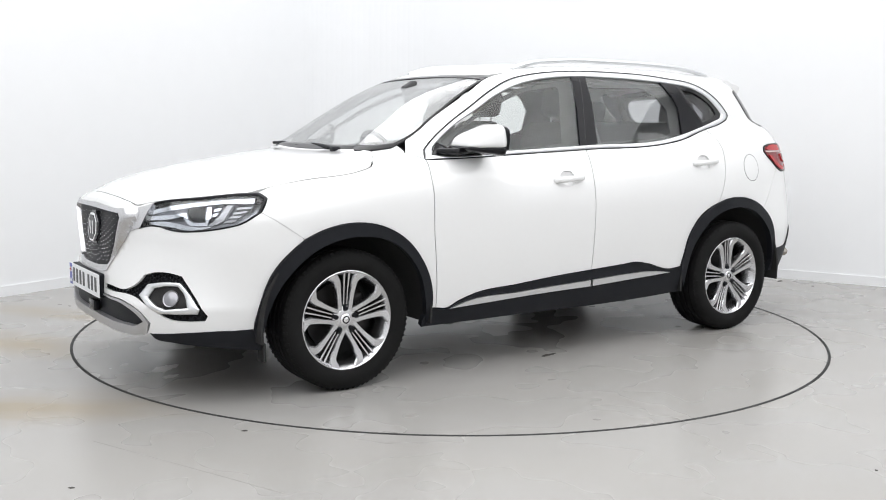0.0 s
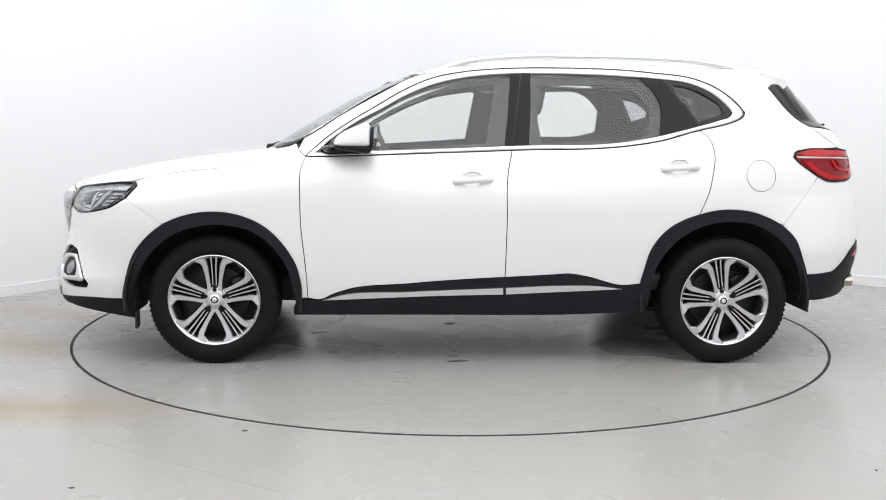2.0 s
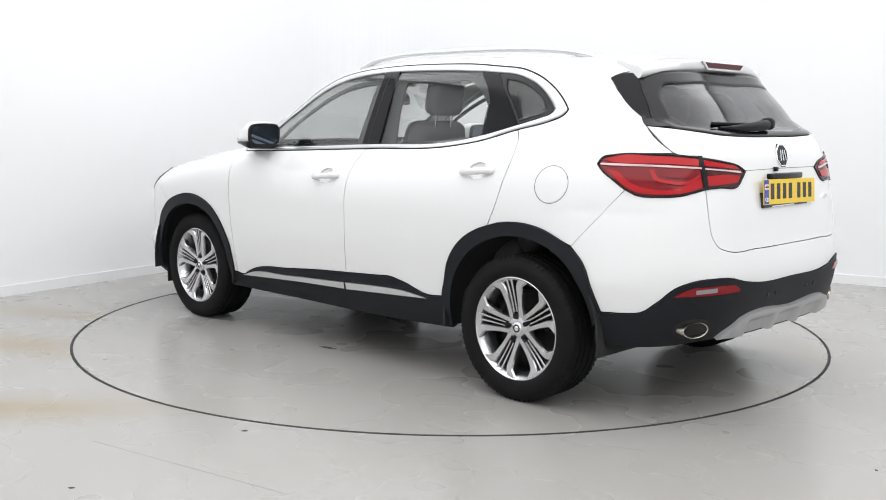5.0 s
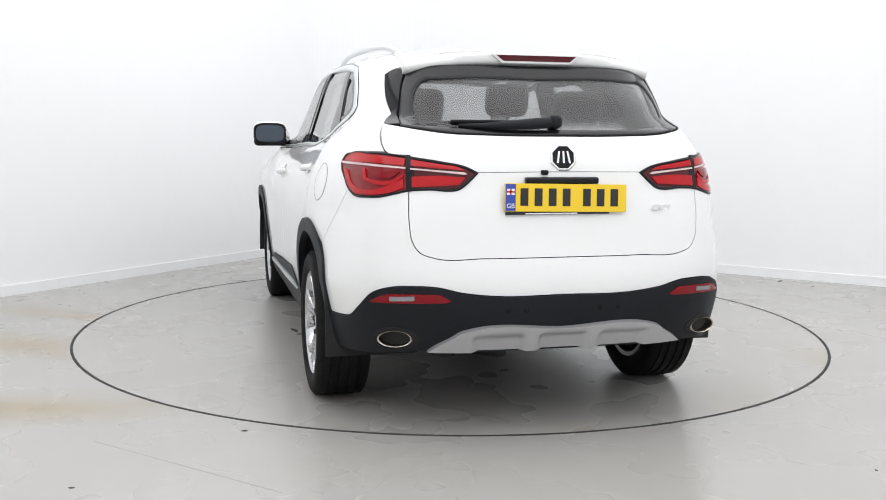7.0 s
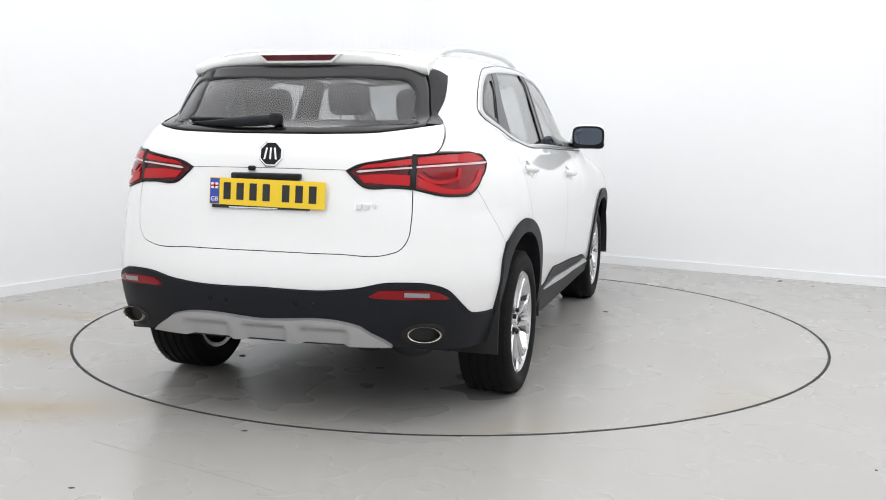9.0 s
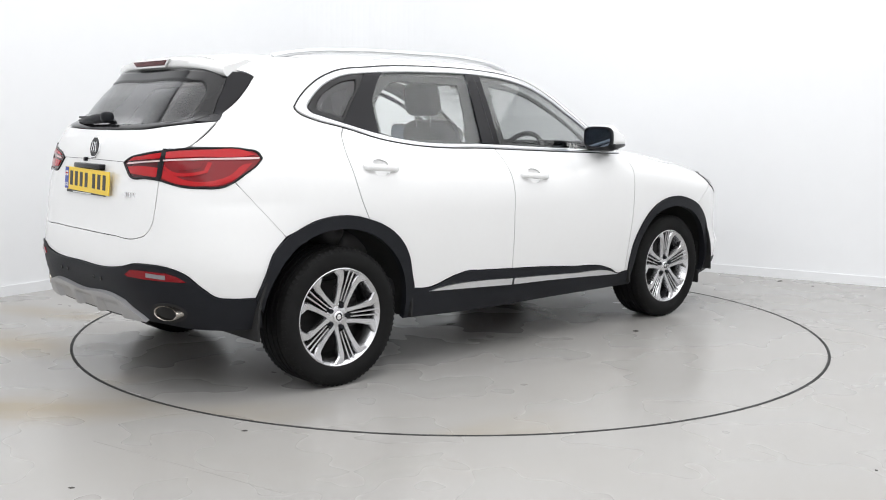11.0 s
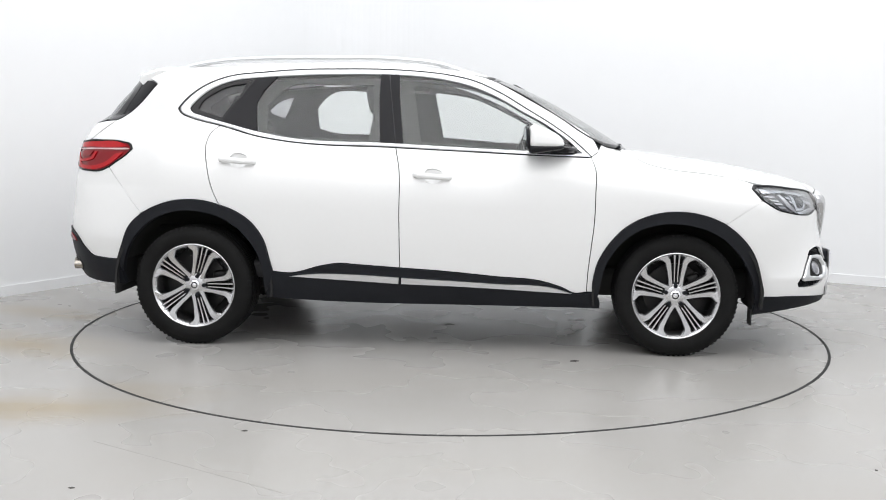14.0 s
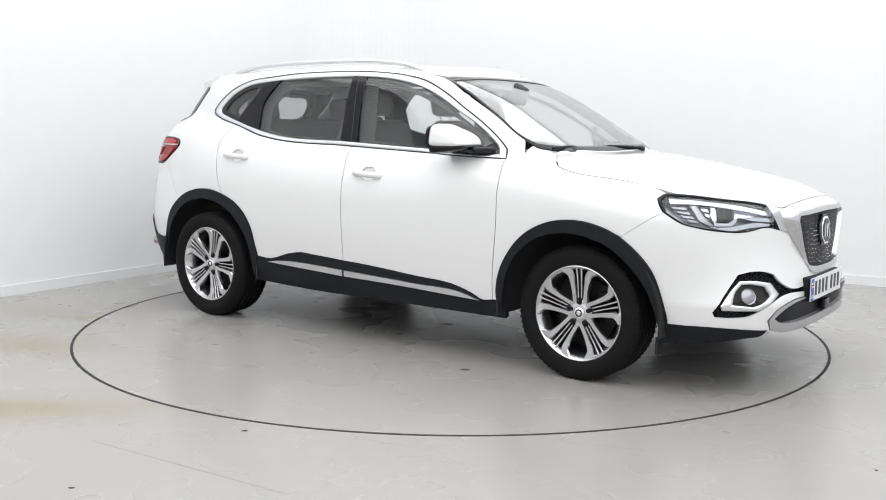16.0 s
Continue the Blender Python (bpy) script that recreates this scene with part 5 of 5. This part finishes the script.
# ---- underbody and wheel housings ----
block("underbody", (0.0, 0, 0.37), (3.7, 1.30, 0.16), M_dark, car, 0.05, label="dark underbody")
block("sump_guard", (1.72, 0, 0.35), (0.9, 1.2, 0.10), M_dark, car, 0.04)
block("engine_bay", (1.5, 0, 0.60), (1.2, 1.10, 0.5), M_dark, car, 0.05)
block("boot_floor", (-1.55, 0, 0.52), (0.95, 1.05, 0.26), M_dark, car, 0.05)
block("cabin_floor", (-0.3, 0, 0.42), (2.4, 1.55, 0.10), M_dash, car, 0.03)
tube("exhaust_pipe", [(-1.1, 0.25, 0.33), (-1.5, 0.3, 0.35), (-1.75, 0.45, 0.38), (-2.05, 0.62, 0.41)], 0.03, M_dark, car)
block("silencer", (-1.80, 0, 0.44), (0.24, 0.8, 0.14), M_dark, car, 0.06)
def housing(x, s):
    """The dark half-round liner over a wheel."""
    v, f, n = [], [], 25
    for i in range(n):
        a = math.pi * (-0.04 + 1.08 * i / (n - 1))
        for y in (0.50, 0.902):
            for r in (0.448, 0.460):
                v.append((x + r * math.cos(a), s * y, 0.338 + r * math.sin(a)))
    for i in range(n - 1):
        a, b = 4 * i, 4 * i + 4
        f += [(a, a + 2, b + 2, b), (a + 1, b + 1, b + 3, a + 3), (a, b, b + 1, a + 1), (a + 2, a + 3, b + 3, b + 2)]
    k = len(v)
    v.append((x, s * 0.50, 0.338))
    f += [(k, 4 * i, 4 * i + 4) for i in range(n - 1)]
    ob = mesh_object("wheel_liner", v, f, M_dark, car, True, "black wheel-arch liner")
    tidy(ob, 50)
for x in (1.357, -1.347):
    for s in (1, -1):
        housing(x, s)
# ---- wheels ----
def make_wheel():
    """One wheel about its hub, its outer face towards +y."""
    R = 0.338
    wheel = lathe("wheel", [(0.238, 0.098), (0.243, 0.106), (0.236, 0.109), (0.226, 0.100), (0.216, 0.085), (0.200, 0.02), (0.195, -0.08), (0.215, -0.105), (0.236, -0.108), (0.238, -0.098), (0.205, -0.075), (0.208, 0.02)], M_alloy, car, 96, label="five-spoke machined alloy wheel")
    tread = [(0.232, 0.100), (0.245, 0.112), (0.265, 0.121), (0.290, 0.1235), (0.310, 0.119), (0.325, 0.110), (0.333, 0.100), (0.336, 0.088)]
    for y in (0.062, 0.022, -0.022, -0.062):
        tread += [(0.338, y + 0.006), (0.331, y + 0.005), (0.331, y - 0.005), (0.338, y - 0.006)]
    tread += [(0.336, -0.088), (0.333, -0.100), (0.325, -0.110), (0.310, -0.119), (0.265, -0.121), (0.245, -0.112), (0.232, -0.100)]
    lathe("tyre", tread, M_rubber, wheel, 96, label="worn black road tyre", angle=30)
    bm = bmesh.new()
    for i in range(76):
        a = 2 * math.pi * i / 76
        for y, tilt in ((0.108, 8), (-0.108, -8)):
            bmesh.ops.create_cube(bm, size=1, matrix=pose(0, 0, 0, 0, math.degrees(-a), 0) @ pose(0.3275, y, 0, 0, 0, 0) @ pose(0, 0, 0, 0, 0, 52 if y > 0 else -52) @ Matrix.Diagonal((0.002, 0.022, 0.013, 1)))
    me = bpy.data.meshes.new("tread_block")
    bm.to_mesh(me)
    bm.free()
    me.materials.append(M_rubber)
    tb = new("tread", me)
    tb.parent = wheel
    tagged(tb, kind="stuff")
    face = Matrix(((-1, 0, 0, 0), (0, 0, 1, 0), (0, 1, 0, 0), (0, 0, 0, 1)))
    def spoke_bit(name, path, widths, ang, y0, thick, cham, lab=""):
        c = bend(path, 0.012, False)
        t = np.linspace(0, 1, len(c))
        wd = np.interp(t, np.linspace(0, 1, len(widths)), widths)
        d = np.gradient(c, axis=0)
        d /= np.linalg.norm(d, axis=1)[:, None]
        nn = np.stack([-d[:, 1], d[:, 0]], -1)
        L, Rr = c + nn * wd[:, None] / 2, c - nn * wd[:, None] / 2
        n = len(c)
        v, f = [], []
        rot = pose(0, 0, 0, 0, 0, ang)
        for k in range(n):
            r = np.hypot(*c[k])
            rise = y0 + 0.022 * (r / 0.23) ** 2
            mid = (L[k] + Rr[k]) / 2
            for p, h in ((L[k], -thick), (L[k], -cham), (mid + (L[k] - mid) * 0.72, 0.0), (mid + (Rr[k] - mid) * 0.72, 0.0), (Rr[k], -cham), (Rr[k], -thick)):
                q = face @ (rot @ Vector((p[0], p[1], 0)))
                v.append((q.x, rise + h, q.z))
        for k in range(n - 1):
            f += [(k * 6 + j, k * 6 + (j + 1) % 6, k * 6 + 6 + (j + 1) % 6, k * 6 + 6 + j) for j in range(6)]
        f += [tuple(range(6)), tuple(range(n * 6 - 6, n * 6))[::-1]]
        ob = mesh_object(name, v, f, M_alloy, wheel, True, lab)
        tidy(ob, 28)
    for g in range(5):
        ang = 72 * g
        for s in (1, -1):
            spoke_bit("spoke", [(s * 0.026, 0.045), (s * 0.031, 0.09), (s * 0.040, 0.15), (s * 0.052, 0.195), (s * 0.088, 0.222)], [0.028, 0.025, 0.029, 0.037, 0.052], ang, 0.082, 0.035, 0.008)
            spoke_bit("spoke_rib", [(s * 0.0085, 0.075), (s * 0.010, 0.15), (s * 0.0135, 0.232)], [0.007, 0.008, 0.010], ang, 0.080, 0.03, 0.002)
    lathe("hub", [(0.0, 0.086), (0.03, 0.086), (0.052, 0.083), (0.064, 0.074), (0.066, 0.03), (0.0, 0.03)], M_alloy, wheel, 40, closed=False)
    lathe("hub_cap", [(0.0, 0.093), (0.022, 0.092), (0.028, 0.088), (0.029, 0.08)], M_chrome, wheel, 32, closed=False, label="chrome hub cap with a plain badge")
    lathe("hub_badge", [(0.014, 0.0935), (0.018, 0.0945), (0.020, 0.0925), (0.016, 0.092)], M_gloss, wheel, 8)
    for g in range(5):
        a = radians(72 * g + 90)
        lathe("wheel_nut", [(0.0, 0.094), (0.0095, 0.094), (0.0115, 0.091), (0.0125, 0.075), (0.016, 0.072), (0.016, 0.05)], M_clad, wheel, 12, at=(0.054 * math.cos(a), 0, 0.054 * math.sin(a)), closed=False)
    lathe("brake_disc", [(0.05, 0.0), (0.165, 0.0), (0.165, -0.022), (0.05, -0.022)], M_iron, wheel, 48, label="steel brake disc")
    block("brake_caliper", (-0.12, -0.01, 0.04), (0.08, 0.07, 0.15), M_iron, wheel, 0.02, (0, 20, 0))
    lathe("brake_shield", [(0.0, -0.03), (0.20, -0.03), (0.20, -0.035), (0.0, -0.035)], M_dark, wheel, 40)
    return wheel

wheel = make_wheel()
for k, (x, s, spin) in enumerate(((1.356, 1, 0), (1.356, -1, 0), (-1.344, 1, 11), (-1.344, -1, -18))):
    m = pose(x, s * (0.758 if x > 0 else 0.797), 0.338, 0, 0, 0 if s > 0 else 180) @ pose(0, 0, 0, 0, spin, 0)
    if k == 0:
        wheel.matrix_basis = m
    else:
        w = copy_thing(wheel, m)

# ---- inside the cabin ----
def seat(x, y, wide, back_z, name="seat"):
    c = block(name, (x + 0.10, y, 0.66), (0.52, wide, 0.16), M_cloth, car, 0.06, (0, -6, 0), "dark leather seat")
    block("backrest", (x - 0.24, y, 0.96), (0.16, wide, 0.66), M_cloth, c, 0.07, (0, -14, 0), taper=0.16)
    return c
for y in (0.36, -0.36):
    c = seat(0.0, y, 0.50, 1.3)
    block("headrest", (-0.37, y, 1.40), (0.10, 0.26, 0.19), M_cloth, c, 0.05, (0, -10, 0))
    for d in (-0.06, 0.06):
        tube("headrest_post", [(-0.35, y + d, 1.20), (-0.37, y + d, 1.36)], 0.007, M_chrome, c, n=8)
c = seat(-1.0, 0.0, 1.30, 1.2, "rear_bench")
for y in (0.40, -0.40):
    block("headrest", (-1.34, y, 1.345), (0.10, 0.25, 0.17), M_cloth, c, 0.05, (0, -12, 0))
    for d in (-0.055, 0.055):
        tube("headrest_post", [(-1.30, y + d, 1.20), (-1.33, y + d, 1.30)], 0.007, M_chrome, c, n=8)
d = block("dashboard", (0.78, 0, 0.92), (0.42, 1.36, 0.30), M_dash, car, 0.09, (0, 12, 0), "black soft dashboard")
block("instrument_hood", (0.66, -0.36, 1.075), (0.24, 0.36, 0.09), M_dash, d, 0.04)
block("centre_console", (0.25, 0, 0.70), (0.9, 0.24, 0.26), M_dash, car, 0.05, (0, 6, 0))
block("screen", (0.60, 0.0, 1.06), (0.03, 0.26, 0.13), M_gloss, d, 0.01, (0, -18, 0))
turn = pose(0.44, -0.36, 1.04, 0, -64, 0)
ring_pts = [turn @ Vector((0.185 * math.cos(a * math.pi / 18), 0.185 * math.sin(a * math.pi / 18), 0)) for a in range(37)]
sw = tube("steering_wheel", ring_pts, 0.015, M_dash, car, n=10, label="black steering wheel", up=(0.91, 0.0, 0.41))
block("steering_hub", tuple(turn @ Vector((0, 0, -0.02))), (0.16, 0.14, 0.06), M_dash, sw, 0.025, (0, -64, 0))
block("steering_column", (0.56, -0.36, 0.99), (0.26, 0.08, 0.08), M_dash, sw, 0.03, (0, 26, 0))
for y in (0.1, -0.1):
    tube("steering_spoke", [turn @ Vector((0, 0, 0)), turn @ Vector((0.02, y * 1.8, 0))], 0.014, M_dash, sw, n=8)
rm = block("rear_view_mirror", (0.42, 0.0, 1.415), (0.035, 0.25, 0.075), M_dash, car, 0.016, (0, 12, 0), "dark rear-view mirror")
block("mirror_stem", (0.46, 0.0, 1.465), (0.10, 0.07, 0.06), M_dash, rm, 0.02, (0, 30, 0))
block("mirror_surface", (0.402, 0.0, 1.412), (0.006, 0.235, 0.062), M_mirror, rm, 0.002, (0, 12, 0))
block("parcel_shelf", (-1.62, 0, 1.06), (0.46, 1.16, 0.03), M_dash, car, 0.01, label="black parcel shelf")
for s in (1, -1):
    tube("grab_handle", [(-0.15, s * 0.56, 1.50), (-0.17, s * 0.53, 1.47), (-0.30, s * 0.53, 1.47), (-0.32, s * 0.56, 1.50)], 0.01, M_lining, car, n=8)

# ---- worn patches on the turntable and small chips on the floor ----
M_worn = material("pale_worn_resin", (0.58, 0.57, 0.55), 0.3, grain=0.08, scale=20)
M_chip = material("dark_chip", (0.05, 0.045, 0.04), 0.8, grain=0.2, scale=60)
def blot(r, stretch, seed):
    """An uneven rounded outline."""
    rng = random.Random(seed)
    return [(r * stretch * math.cos(k * math.pi / 9) * rng.uniform(0.55, 1.15), r * math.sin(k * math.pi / 9) * rng.uniform(0.55, 1.15)) for k in range(18)]
for k, (x, y, r, st, turn, mat) in enumerate(((0.72, -0.16, 0.055, 2.2, 75, M_worn), (0.81, 0.02, 0.06, 2.4, 80, M_worn), (0.81, 0.24, 0.035, 1.6, 20, M_worn), (0.77, 0.46, 0.03, 1.8, 60, M_worn),
                                              (1.91, 0.16, 0.06, 1.9, 35, M_worn), (1.92, 0.32, 0.035, 1.5, 10, M_worn), (0.0, -0.01, 0.022, 1.6, 0, M_chip), (0.02, 0.98, 0.02, 3.5, 10, M_chip), (-1.19, 0.83, 0.02, 1.4, 40, M_chip), (0.75, -0.89, 0.022, 1.5, 20, M_chip))):
    slab("wear_mark", blot(r, st, k), pose(x, y, 0.0002, 0, 0, turn), mat, turntable, 0.0008, 0.0, "pale worn patch" if mat is M_worn else "small dark mark")
for k, (x, y, r) in enumerate(((-1.309, -2.878, 0.007), (-0.843, -2.219, 0.009), (2.709, 1.883, 0.022), (2.891, 1.643, 0.012), (1.60, -2.60, 0.005))):
    c = slab("floor_chip", blot(1, 1.6, 40 + k), pose(0, 0, 0) @ Matrix.Diagonal((r, r, 1, 1)), M_chip, None, 0.002)
    c.matrix_basis = pose(x, y, 0.0, 0, 0, 25 * k)
    tagged(c, "small dark chip lying on the grey floor", "debris", group="chips on the floor")


# a thin straight scratch in the floor
M_scratch = material("worn_scratch", (0.335, 0.325, 0.31), 0.45, grain=0.15, scale=30)
scratch = slab("floor_scratch", [(0.0, -0.002), (1.00, -0.0018), (1.00, 0.0018), (0.0, 0.0015)], pose(0, 0, 0), M_scratch, None, 0.0006)
scratch.matrix_basis = pose(-1.416, -2.372, 0.0002, 0, 0, -31.96)
tagged(scratch, "long thin scratch in the grey resin floor", "scratch", kind="structure")

# ---- what moves ----
def heading(t):
    return 215.05 - 15.6855 * t

def motions():
    rows, spin = [], []
    for i in range(33):
        t = i * 0.5
        a = radians(heading(t))
        rows.append((t, pose(CX * math.cos(a) - CY * math.sin(a), CX * math.sin(a) + CY * math.cos(a), 0, 0, 0, heading(t))))
        spin.append((t, pose(0, 0, 0, 0, 0, heading(t))))
    walk(car, rows)
    walk(turntable, spin)

motions()
